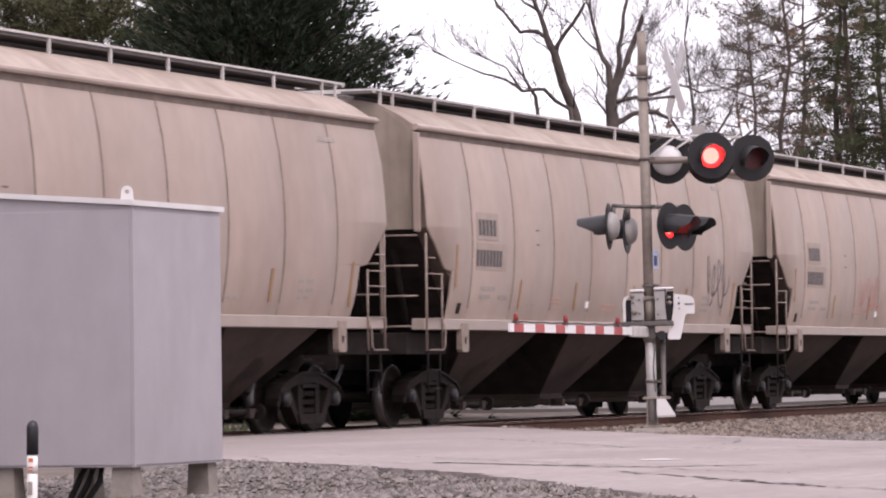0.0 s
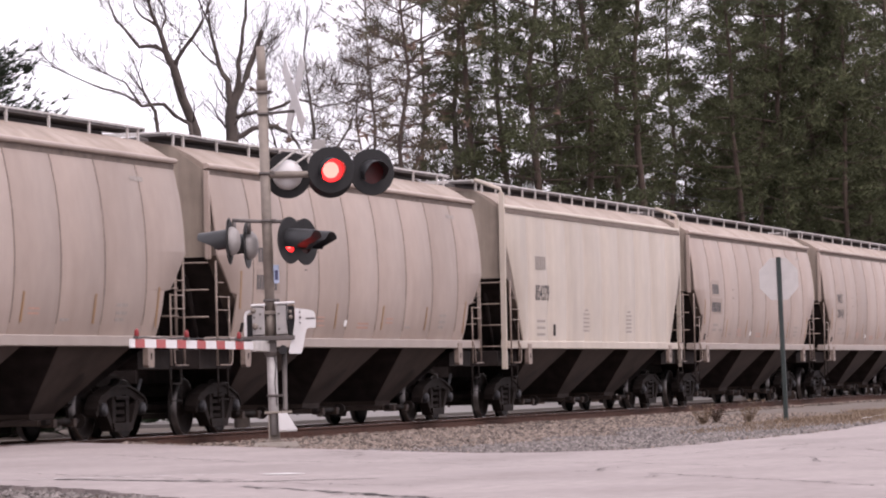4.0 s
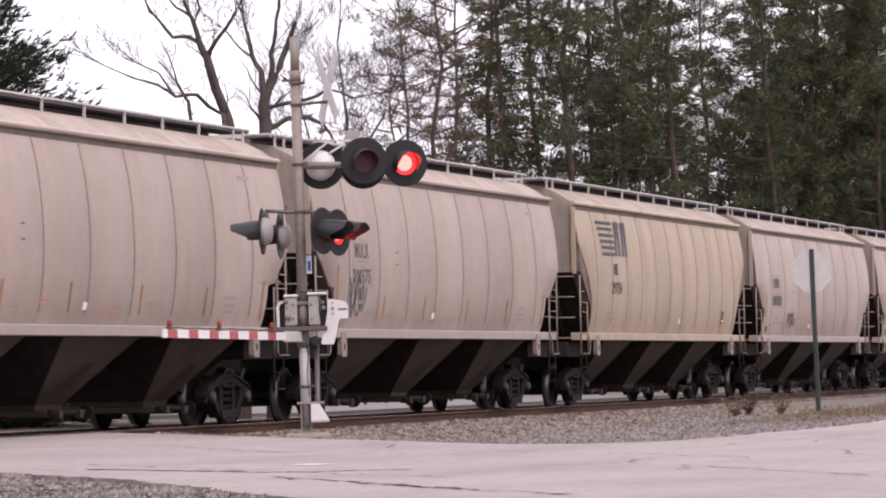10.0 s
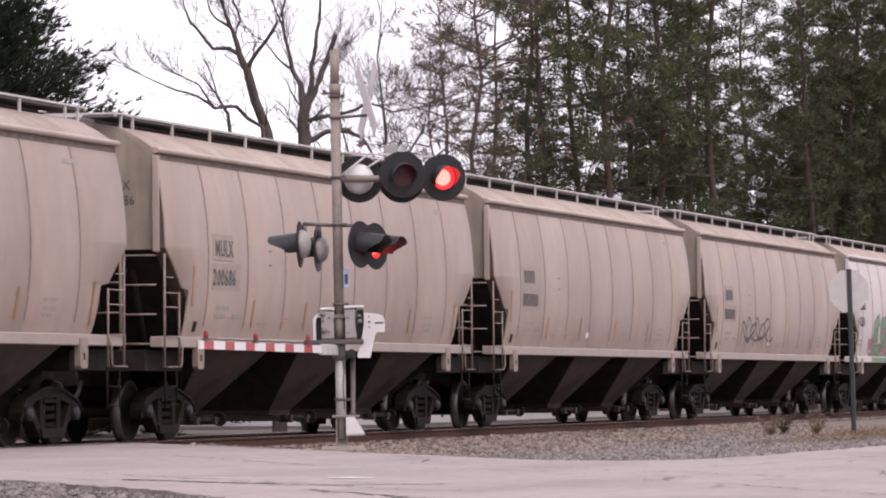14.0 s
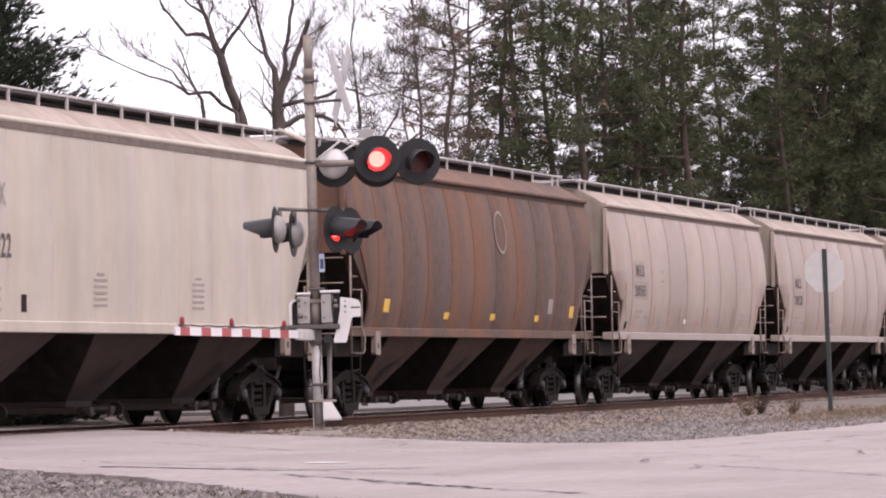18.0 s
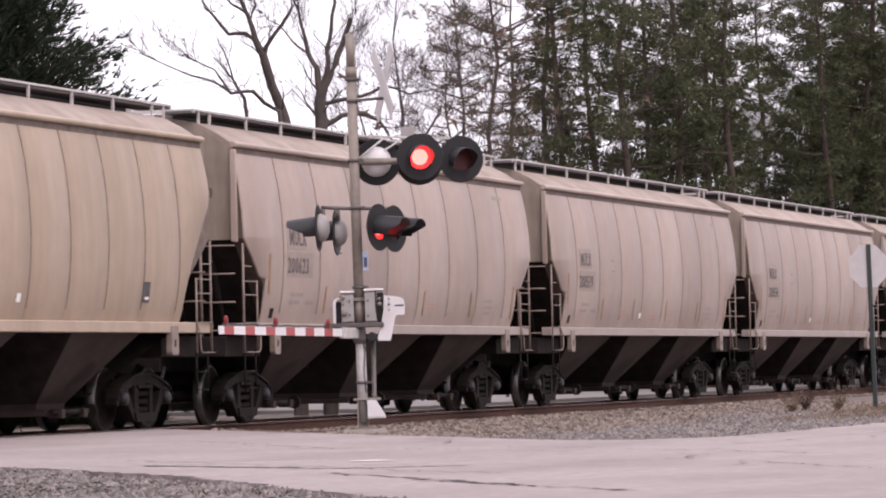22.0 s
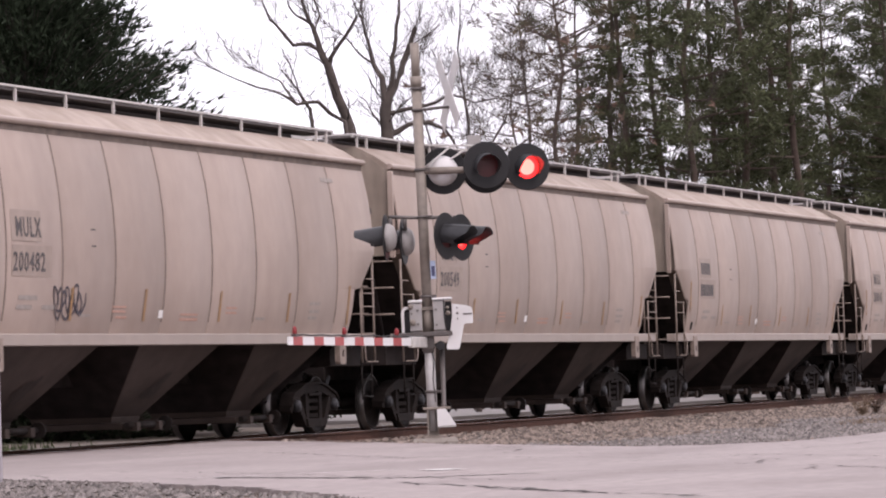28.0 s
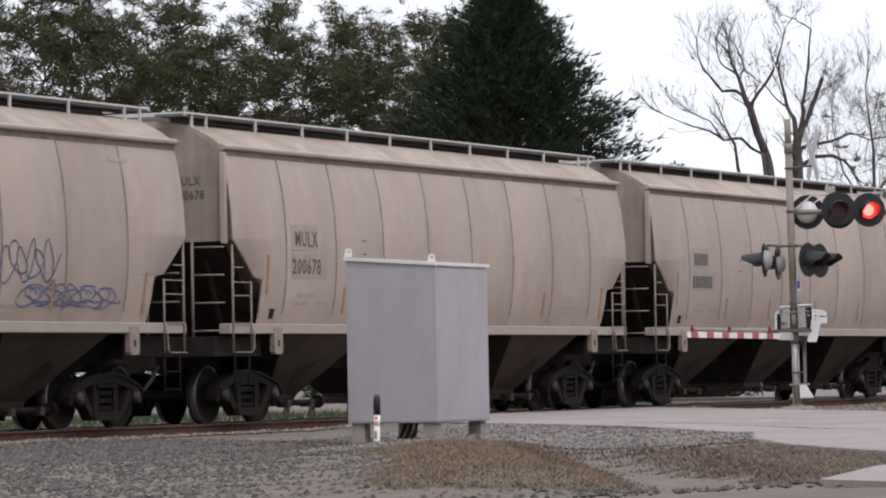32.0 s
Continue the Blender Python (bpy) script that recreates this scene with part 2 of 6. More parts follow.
M = {
    "tan": material("tan_car_paint", (0.366, 0.288, 0.247), 0.55, vary=0.055, scale=3, bump=0.05, stain=(0.215, 0.158, 0.13), stain_amount=0.5, stain_scale=(1, 0.9, 0.32), stain_size=0.8, jitter=0.08),
    "roof": material("dusty_roof_paint", (0.337, 0.272, 0.23), 0.7, vary=0.15, scale=4, bump=0.1, stain=(0.17, 0.12, 0.085), stain_amount=0.7, stain_size=0.8, jitter=0.06),
    # grime of the weld seams; also colours the shade strip under the eaves
    "seam": material("seam_grime_and_eave_shade", (0.15, 0.115, 0.095), 0.8, vary=0.3, scale=5, bump=0),
    # grime streaks over a base darkened for the shade between cars
    "endpaint": material("grimy_shaded_end_paint", (0.285, 0.232, 0.19), 0.7, vary=0.12, scale=4, bump=0.08, stain=(0.12, 0.088, 0.068), stain_amount=0.65, stain_scale=(2.5, 1, 0.25), stain_size=0.9),
    # body paint darkened for the shade under the car, with dust stains
    "hopper": material("dusty_shaded_hopper_paint", (0.052, 0.0365, 0.0305), 0.75, vary=0.18, scale=3, bump=0.1, stain=(0.024, 0.016, 0.013), stain_amount=0.85, stain_scale=(1, 0.7, 1.6), stain_size=1.0, spec=0.2),
    "oilstain": material("oily_dust", (0.026, 0.018, 0.015), 0.7, vary=0.4, scale=7, bump=0.05, spec=0.2),
    "white": material("white_car_paint", (0.50, 0.45, 0.435), 0.5, vary=0.05, scale=3, bump=0.05, stain=(0.32, 0.27, 0.25), stain_amount=0.3, stain_scale=(1, 2.5, 0.2), stain_size=0.9, jitter=0.03),
    "cream": material("cream_car_paint", (0.49, 0.42, 0.355), 0.5, vary=0.06, scale=3, bump=0.05, stain=(0.30, 0.25, 0.205), stain_amount=0.5, stain_scale=(1, 1.6, 0.25), stain_size=0.6, jitter=0.02),
    "yellowtan": material("yellowed_car_paint", (0.385, 0.298, 0.222), 0.55, vary=0.06, scale=3, bump=0.05, stain=(0.22, 0.16, 0.10), stain_amount=0.45, stain_scale=(1, 2.5, 0.2), stain_size=0.9, jitter=0.03),
    "rust": material("rusted_brown_paint", (0.098, 0.062, 0.05), 0.75, vary=0.3, scale=5, bump=0.15, stain=(0.20, 0.082, 0.038), stain_amount=0.85, stain_scale=(1, 1.6, 0.12), stain_size=0.8, jitter=0.015),
    "rustseam": material("rust_seam_and_eave_shade", (0.07, 0.04, 0.03), 0.9, vary=0.3, bump=0),
    # near black standing in for deep shade at car ends and underneath
    "shadeblack": material("near_black_shade", (0.024, 0.0185, 0.0172), 0.85, spec=0.1, vary=0.4, scale=4, bump=0.2),
    "iron": material("dusty_cast_iron", (0.016, 0.0125, 0.0115), 0.75, vary=0.35, scale=9, bump=0.3, stain=(0.019, 0.012, 0.0095), stain_amount=0.5, stain_size=3, spec=0.12),
    "casting": material("rust_dusted_casting", (0.0135, 0.0100, 0.0090), 0.8, vary=0.35, scale=7, bump=0.3, stain=(0.025, 0.017, 0.014), stain_amount=0.5, stain_size=2.5, spec=0.12),
    "tread": material("worn_wheel_tread", (0.20, 0.185, 0.18), 0.4, metal=1.0, vary=0.2, bump=0.05),
    "bearing": material("blue_grey_bearing_cap", (0.026, 0.025, 0.028), 0.55, metal=0.2, vary=0.2, bump=0.1),
    "galv": material("galvanised_steel", (0.52, 0.49, 0.47), 0.5, metal=0.1, vary=0.12, scale=12, bump=0.1),
    "galvdull": material("dull_galvanised_pipe", (0.37, 0.35, 0.345), 0.55, metal=0.1, vary=0.15, scale=12, bump=0.1, stain=(0.26, 0.235, 0.22), stain_amount=0.45, stain_scale=(2, 2, 0.5), stain_size=3),
    "grating": material("dark_grating", (0.11, 0.098, 0.096), 0.7, vary=0.3, scale=20, bump=0.3),
    "ladder": material("ladder_paint", (0.235, 0.18, 0.15), 0.55, vary=0.25, scale=8, bump=0.1),
    "sillpaint": material("sill_paint", (0.315, 0.258, 0.226), 0.5, vary=0.1, scale=4, bump=0.05, stain=(0.2, 0.16, 0.13), stain_amount=0.35, stain_size=2),
    "stencilpatch": material("repainted_patch", (0.31, 0.245, 0.208), 0.6, vary=0.1, scale=5, bump=0.02),
    "ink": material("black_stencil_paint", (0.085, 0.075, 0.075), 0.7, vary=0.3, scale=9, bump=0),
    "greyink": material("faded_grey_stencil", (0.30, 0.26, 0.235), 0.7, vary=0.2, scale=9, bump=0),
    "redink": material("faded_red_stencil", (0.43, 0.26, 0.205), 0.7, vary=0.15, scale=9, bump=0),
    "ochre": material("ochre_reflector", (0.29, 0.165, 0.072), 0.5, vary=0.15, scale=9, bump=0),
    "yellow": material("yellow_reflector", (0.75, 0.45, 0.05), 0.4, vary=0.1, bump=0),
    "whitetag": material("white_tag", (0.8, 0.78, 0.76), 0.5, vary=0.05, bump=0),
    "graf_green": material("green_spray_paint", (0.145, 0.215, 0.145), 0.6, vary=0.25, scale=4, bump=0),
    "graf_dark": material("dark_green_spray_paint", (0.06, 0.085, 0.065), 0.6, vary=0.2, scale=4, bump=0),
    "graf_brown": material("brown_spray_paint", (0.12, 0.075, 0.07), 0.6, vary=0.2, scale=4, bump=0),
    "graf_pink": material("pink_spray_paint", (0.38, 0.13, 0.165), 0.6, vary=0.2, scale=4, bump=0),
    "graf_red": material("red_spray_paint", (0.42, 0.14, 0.11), 0.6, vary=0.2, scale=4, bump=0),
    "graf_black": material("black_spray_paint", (0.05, 0.04, 0.05), 0.6, vary=0.2, scale=4, bump=0),
    "graf_blue": material("blue_spray_paint", (0.075, 0.08, 0.155), 0.6, vary=0.2, scale=4, bump=0),
    "mast": material("weathered_aluminium_mast", (0.235, 0.20, 0.172), 0.6, metal=0.2, vary=0.15, scale=14, bump=0.12, stain=(0.2, 0.165, 0.14), stain_amount=0.5, stain_size=2.5),
    "sigwhite": material("white_signal_paint", (0.62, 0.60, 0.60), 0.45, vary=0.06, scale=8, bump=0.05, stain=(0.4, 0.36, 0.33), stain_amount=0.35, stain_size=4),
    "siggrey": material("grey_signal_casting", (0.32, 0.30, 0.292), 0.55, vary=0.15, scale=10, bump=0.15, stain=(0.22, 0.19, 0.17), stain_amount=0.4, stain_size=5),
    "sigblack": material("flat_black_paint", (0.012, 0.011, 0.012), 0.6, vary=0.2, scale=12, bump=0.05),
    "hood": material("black_hood_paint", (0.024, 0.024, 0.026), 0.45, vary=0.2, scale=12, bump=0.05),
    "steel": material("dark_bracket_steel", (0.12, 0.105, 0.10), 0.55, metal=0.5, vary=0.2, bump=0.1),
    "armwhite": material("white_reflective_sheet", (0.66, 0.64, 0.64), 0.4, vary=0.04, bump=0),
    "armred": material("red_reflective_sheet", (0.36, 0.045, 0.042), 0.4, vary=0.06, bump=0),
    "lampdark": material("unlit_red_lens", (0.085, 0.010, 0.010), 0.3, vary=0.1, bump=0),
    "lamplit": glow("lit_red_lens", (1.0, 0.022, 0.020), 2.8),
    "lampcore": glow("lit_red_lens_core", (1.0, 0.085, 0.065), 7.5),
    "amber": glow("lit_gate_lamp", (0.17, 0.008, 0.01), 0.2),
    "blueplate": material("blue_white_notice", (0.45, 0.52, 0.68), 0.4, vary=0.1, bump=0),
    "concrete": material("weathered_concrete", (0.25, 0.22, 0.195), 0.85, vary=0.15, scale=10, bump=0.4, stain=(0.18, 0.15, 0.125), stain_amount=0.5, stain_size=3),
    "cabinet": material("silver_grey_cabinet_paint", (0.365, 0.335, 0.355), 0.45, metal=0.2, vary=0.05, scale=3, bump=0.04, stain=(0.29, 0.275, 0.288), stain_amount=0.5, stain_scale=(1, 1, 0.4), stain_size=2.2),
    "signback": material("bare_aluminium_sign_back", (0.43, 0.405, 0.395), 0.45, metal=0.1, vary=0.08, scale=6, bump=0.03),
    "postgreen": material("green_sign_post", (0.022, 0.031, 0.029), 0.5, vary=0.15, bump=0.1),
    "rail": material("rusty_rail", (0.085, 0.045, 0.034), 0.8, spec=0.1, vary=0.25, scale=8, bump=0.2),
    "railtop": material("polished_rail_head", (0.5, 0.48, 0.47), 0.25, metal=1.0, vary=0.1, bump=0.02),
    "tie": material("creosoted_timber", (0.055, 0.042, 0.035), 0.9, vary=0.35, scale=6, bump=0.5, jitter=0.25),
    "stone": material("brown_grey_ballast_stone", (0.160, 0.126, 0.106), 0.9, vary=0.25, scale=8, bump=0.2, jitter=0.6, island=True),
    "darkstone": material("dark_gravel_stone", (0.088, 0.077, 0.072), 0.9, vary=0.25, scale=8, bump=0.2, jitter=0.5, island=True),
    "palestone": material("pale_gravel_stone", (0.158, 0.138, 0.130), 0.9, vary=0.2, scale=8, bump=0.2, jitter=0.5, island=True),
    "asphalt": material("sun_bleached_asphalt", (0.290, 0.250, 0.240), 0.9, vary=0.2, scale=7, bump=0.3, stain=(0.19, 0.16, 0.154), stain_amount=0.7, stain_scale=(1, 0.5, 1), stain_size=0.5, spec=0.25),
    "crack": material("dark_crack_filler", (0.05, 0.042, 0.04), 0.9, vary=0.3, bump=0),
    "linewhite": material("worn_white_road_paint", (0.62, 0.60, 0.585), 0.7, vary=0.15, scale=4, bump=0),
    "earth": material("gravelly_earth", (0.135, 0.11, 0.094), 0.95, vary=0.3, scale=2.5, bump=0.4, stain=(0.10, 0.074, 0.056), stain_amount=0.7, stain_size=0.35),
    "drygrass": material("dry_straw_grass", (0.185, 0.132, 0.092), 0.9, vary=0.2, scale=3, bump=0, jitter=0.22, island=True),
    "leaflitter": material("brown_leaf_litter", (0.09, 0.058, 0.042), 0.9, vary=0.25, scale=6, bump=0, jitter=0.5, island=True),
    "weed": material("green_weed", (0.05, 0.065, 0.025), 0.8, vary=0.2, bump=0, jitter=0.4, island=True),
    "bark": material("grey_brown_bark", (0.075, 0.06, 0.053), 0.95, vary=0.3, scale=5, bump=0.5),
    "pinebark": material("pine_bark", (0.072, 0.05, 0.04), 0.95, vary=0.3, scale=4, bump=0.5),
    "twig": material("bare_twigs", (0.055, 0.043, 0.038), 0.95, vary=0.2, bump=0),
    "needle": material("dark_pine_needles", (0.070, 0.077, 0.040), 0.85, spec=0.15, vary=0.3, scale=0.6, bump=0, jitter=0.5, island=True),
    "needle2": material("olive_pine_needles", (0.062, 0.062, 0.031), 0.85, spec=0.15, vary=0.3, scale=0.6, bump=0, jitter=0.45, island=True),
    "brownneedle": material("browned_pine_needles", (0.105, 0.082, 0.052), 0.85, spec=0.15, vary=0.3, scale=0.6, bump=0, jitter=0.5, island=True),
    "cedar": material("deep_green_cedar", (0.026, 0.036, 0.021), 0.85, spec=0.15, vary=0.3, scale=0.6, bump=0, jitter=0.5, island=True),
    "brownleaf": material("withered_brown_leaves", (0.15, 0.095, 0.07), 0.85, vary=0.3, bump=0, jitter=0.5, island=True),
    "wall": material("pale_block_wall", (0.185, 0.168, 0.16), 0.8, vary=0.08, scale=2, bump=0.1),
    "wire": material("black_cable", (0.03, 0.03, 0.03), 0.7, vary=0.1, bump=0),
    "marker": material("white_marker_post", (0.72, 0.70, 0.69), 0.5, vary=0.06, bump=0.05, stain=(0.5, 0.45, 0.4), stain_amount=0.4, stain_size=9),
    "orange": material("orange_warning_label", (0.62, 0.17, 0.09), 0.5, vary=0.1, bump=0),
}


# ---------------------------------------------------------------- mesh helpers
class MB:
    """Collects verts and faces for one mesh."""

    def __init__(self):
        self.v, self.f, self.s = [], [], []

    def add(self, verts, faces, smooth=False):
        o = len(self.v)
        self.v.extend(tuple(p) for p in verts)
        self.f.extend(tuple(i + o for i in q) for q in faces)
        self.s.extend([smooth] * len(faces))
        return self

    def box(self, x0, x1, y0, y1, z0, z1, c=0.0):
        """A box with chamfered upright and top edges of width c."""
        if c <= 0:
            p = [(x, y, z) for z in (z0, z1) for x, y in ((x0, y0), (x1, y0), (x1, y1), (x0, y1))]
            return self.add(p, [(3, 2, 1, 0), (4, 5, 6, 7), (0, 1, 5, 4), (1, 2, 6, 5), (2, 3, 7, 6), (3, 0, 4, 7)])
        rings = []
        for z, i in ((z0, c), (z0 + c, 0), (z1 - c, 0), (z1, c)):
            rings.append([(x0 + i, y0 + i, z), (x1 - i, y0 + i, z), (x1 - i, y1 - i, z), (x0 + i, y1 - i, z)])
        return self.loft(rings)

    def loft(self, rings, caps=True, smooth=False, closed=True):
        n = len(rings[0])
        v = [p for r in rings for p in r]
        f = []
        for k in range(len(rings) - 1):
            for i in range(n if closed else n - 1):
                j = (i + 1) % n
                f.append((k * n + i, k * n + j, (k + 1) * n + j, (k + 1) * n + i))
        self.add(v, f, smooth)
        if caps:
            o = len(self.v) - len(v)
            self.f.append(tuple(o + i for i in reversed(range(n))))
            self.f.append(tuple(o + (len(rings) - 1) * n + i for i in range(n)))
            self.s += [False, False]
        return self

    def tube(self, pts, radii, seg=8, caps=True):
        """A tapered tube along points."""
        rings = []
        pts = [Vector(p) for p in pts]
        if not isinstance(radii, (list, tuple)):
            radii = [radii] * len(pts)
        for i, p in enumerate(pts):
            d = (pts[min(i + 1, len(pts) - 1)] - pts[max(i - 1, 0)])
            d = d.normalized() if d.length > 1e-9 else Vector((0, 0, 1))
            a = Vector((0, 0, 1)) if abs(d.z) < 0.9 else Vector((1, 0, 0))
            u = d.cross(a).normalized()
            w = d.cross(u)
            rings.append([p + (u * math.cos(2 * math.pi * k / seg) + w * math.sin(2 * math.pi * k / seg)) * radii[i] for k in range(seg)])
        return self.loft(rings, caps, True)

    def prism(self, poly, axis, a, b):
        """A flat outline pushed out along an axis: 'x' takes (y, z), 'y' takes (x, z), 'z' takes (x, y)."""
        put = {"x": lambda p, q: (q, p[0], p[1]), "y": lambda p, q: (p[0], q, p[1]), "z": lambda p, q: (p[0], p[1], q)}[axis]
        return self.loft([[put(p, a) for p in poly], [put(p, b) for p in poly]])

    def disc(self, centre, normal, r, depth=0.01, seg=24):
        c, nrm = Vector(centre), Vector(normal).normalized()
        return self.tube([c - nrm * depth / 2, c + nrm * depth / 2], r, seg)

    def mesh(self, name, mat):
        me = bpy.data.meshes.new(name)
        me.from_pydata(self.v, [], self.f)
        me.polygons.foreach_set("use_smooth", self.s)
        me.materials.append(mat)
        me.update()
        return me


def part(name, mb, mat, parent, label="", m=None):
    """One mesh object under a thing or under a part."""
    me = mb.mesh(name, mat) if isinstance(mb, MB) else mb
    ob = new(name, me)
    ob.parent = parent
    if m is not None:
        ob.matrix_basis = m
    if label:
        ob["label"] = label
    return ob


def thing(name, label, category, m=None, group="", kind="", mesh=None):
    ob = new(name, mesh)
    if m is not None:
        ob.matrix_basis = m
    return tagged(ob, label, category, group, kind)


letter_cache = {}


def lettering(text, size, mat, squeeze=1.0):
    """A flat mesh of a line of text, its lower left at the origin, in the x y plane."""
    key = (text, size, mat.name, squeeze)
    if key not in letter_cache:
        cu = bpy.data.curves.new("text", "FONT")
        cu.body, cu.size, cu.resolution_u = text, size, 2
        cu.extrude, cu.offset, cu.space_character = 0.002, 0.004 * size / 0.35, 1.15
        tmp = new("text", cu)
        bpy.context.view_layer.update()
        me = bpy.data.meshes.new_from_object(tmp.evaluated_get(bpy.context.evaluated_depsgraph_get()))
        bpy.data.objects.remove(tmp)
        for v in me.vertices:
            v.co.x *= squeeze
        me.materials.clear()
        me.materials.append(mat)
        letter_cache[key] = me
    return letter_cache[key]


# ---------------------------------------------------------------- ground, roads, track
TRACK_X = -22.6
rng = random.Random(7)

ROAD = [(-21.5, 58.7), (-20.0, 56.5), (-16.3, 51.2), (-14.4, 48.4), (-12.7, 45.8), (-11.6, 44.4), (-10.7, 43.9), (-10.0, 44.6), (-9.7, 47), (-9.7, 56), (-10.6, 68), (-11.9, 80),
        (-16, 130), (-30, 260), (-60, 420), (-40, 420), (-10, 260), (2, 130), (5, 80), (12, 40), (26, 0), (60, -60), (40, -60), (12, -6), (4, 2), (-0.5, 6.3), (-1.2, 10),
        (-2.1, 13.2), (-2.8, 14.9), (-3.9, 16.7), (-5.2, 19.1), (-6.4, 21.8), (-7.5, 24.9), (-9.3, 27.9), (-11.2, 31.2), (-13.4, 34.2), (-15.6, 36.6), (-21.5, 45.0)]


def road_gap(x, y):
    """Distance to the nearest road edge, up to 3 m."""
    best = 9.0
    for i in range(len(ROAD)):
        (x1, y1), (x2, y2) = ROAD[i - 1], ROAD[i]
        if min(x1, x2) - 3 > x or max(x1, x2) + 3 < x or min(y1, y2) - 3 > y or max(y1, y2) + 3 < y:
            continue
        dx, dy = x2 - x1, y2 - y1
        u = max(0.0, min(1.0, ((x - x1) * dx + (y - y1) * dy) / (dx * dx + dy * dy)))
        best = min(best, (x - x1 - u * dx) ** 2 + (y - y1 - u * dy) ** 2)
    return min(3.0, math.sqrt(best))


def bank_gap(x, y):
    """Distance from the crest of the low bank between the cabinet and the road."""
    u = max(0.0, min(1.0, ((x + 9.0) * 5.6 - (y - 20.0) * 12.0) / (5.6 ** 2 + 12.0 ** 2)))
    return math.hypot(x + 9.0 - 5.6 * u, y - 20.0 + 12.0 * u)


def ground_height(x, y):
    d = abs(x - TRACK_X)
    z = -0.13 + 0.095 * max(0.0, 1 - road_gap(x, y) / 1.8)
    if d < 2.6:
        z -= 0.09 * max(0.0, min(1.0, (2.6 - d) / 0.8))
    z += 0.10 * math.exp(-((x + 11.2) ** 2 / 1.6 + (y - 25.5) ** 2 / 5.0))
    # low grassy bank, the ditch beside it, and the hollow under the cabinet
    z += 0.17 * math.exp(-(bank_gap(x, y) / 1.0) ** 2)
    z -= 0.16 * math.exp(-((bank_gap(x - 1.7, y) / 0.7) ** 2)) * (1 if y < 17 else math.exp(-((y - 17) / 2) ** 2))
    z -= 0.32 * math.exp(-((x + 13.6) ** 2 / 2.2 + (y - 29.6) ** 2 / 4.5))
    if x < -34:
        z -= min(0.5, (-34 - x) * 0.03)
    z += 0.025 * noise.noise((x * 0.5, y * 0.5, 0)) + 0.012 * noise.noise((x * 2, y * 2, 3))
    return z


def axis(parts):
    out = []
    for a, b, n in parts:
        out += [a + (b - a) * i / n for i in range(n)]
    return out + [parts[-1][1]]


gx = axis(((-900, -120, 10), (-120, -36, 20), (-36, 6, 84), (6, 60, 12), (60, 900, 10)))
gy = axis(((-300, 0, 12), (0, 14, 10), (14, 60, 92), (60, 140, 60), (140, 400, 20), (400, 2500, 12)))
mb = MB()
mb.add([(x, y, ground_height(x, y)) for y in gy for x in gx],
       [(j * len(gx) + i, j * len(gx) + i + 1, (j + 1) * len(gx) + i + 1, (j + 1) * len(gx) + i) for j in range(len(gy) - 1) for i in range(len(gx) - 1)], True)
thing("ground", "gravelly earth with patches of dry grass beside the railway", "ground", kind="structure", mesh=mb.mesh("ground", M["earth"]))

def inside(x, y, poly):
    c = False
    for i in range(len(poly)):
        (x1, y1), (x2, y2) = poly[i], poly[i - 1]
        if (y1 > y) != (y2 > y) and x < (x2 - x1) * (y - y1) / (y2 - y1) + x1:
            c = not c
    return c


def slab(poly, z0, z1, ragged=0.0):
    from mathutils.geometry import tessellate_polygon
    pts = []
    for i, a in enumerate(poly):
        b = poly[(i + 1) % len(poly)]
        near = max(abs(a[0] + 14), abs(a[1] - 40)) < 32
        n = 26 if near and ragged else 1
        for k in range(n):
            u = k / n
            jx = (rng.random() - 0.5) * ragged if n > 1 else 0
            jy = (rng.random() - 0.5) * ragged if n > 1 else 0
            pts.append((a[0] + (b[0] - a[0]) * u + jx, a[1] + (b[1] - a[1]) * u + jy))
    tri = tessellate_polygon([[Vector((*p, 0)) for p in pts]])
    n = len(pts)
    m = MB()
    m.add([(*p, z1) for p in pts], [t if (Vector(pts[t[1]]) - Vector(pts[t[0]])).cross(Vector(pts[t[2]]) - Vector(pts[t[0]])) > 0 else t[::-1] for t in tri])
    m.add([(*p, z1) for p in pts] + [(*p, z0) for p in pts], [(i, i + n, (i + 1) % n + n, (i + 1) % n) for i in range(n)])
    return m


road = thing("road", "sun-bleached cracked asphalt road crossing the tracks", "road", kind="structure", mesh=slab(ROAD, -0.4, -0.006, 0.16).mesh("road", M["asphalt"]))


def strip(points, w, z=-0.002, wobble=0.0):
    """A thin painted line or crack lying on the road."""
    m = MB()
    L, Rr = [], []
    for i, p in enumerate(points):
        a, b = Vector(points[max(i - 1, 0)]), Vector(points[min(i + 1, len(points) - 1)])
        d = (b - a).normalized()
        nrm = Vector((-d.y, d.x))
        ww = w * (1 + wobble * (rng.random() - 0.5) * 2) / 2
        L.append((*(Vector(p) + nrm * ww), z))
        Rr.append((*(Vector(p) - nrm * ww), z))
    n = len(points)
    m.add(L + Rr, [(i, i + n, i + n + 1, i + 1) for i in range(n - 1)])
    return m


def wander(a, b, n, amp):
    out = []
    for i in range(n + 1):
        u = i / n
        out.append((a[0] + (b[0] - a[0]) * u + amp * (rng.random() - 0.5), a[1] + (b[1] - a[1]) * u + amp * (rng.random() - 0.5)))
    return out


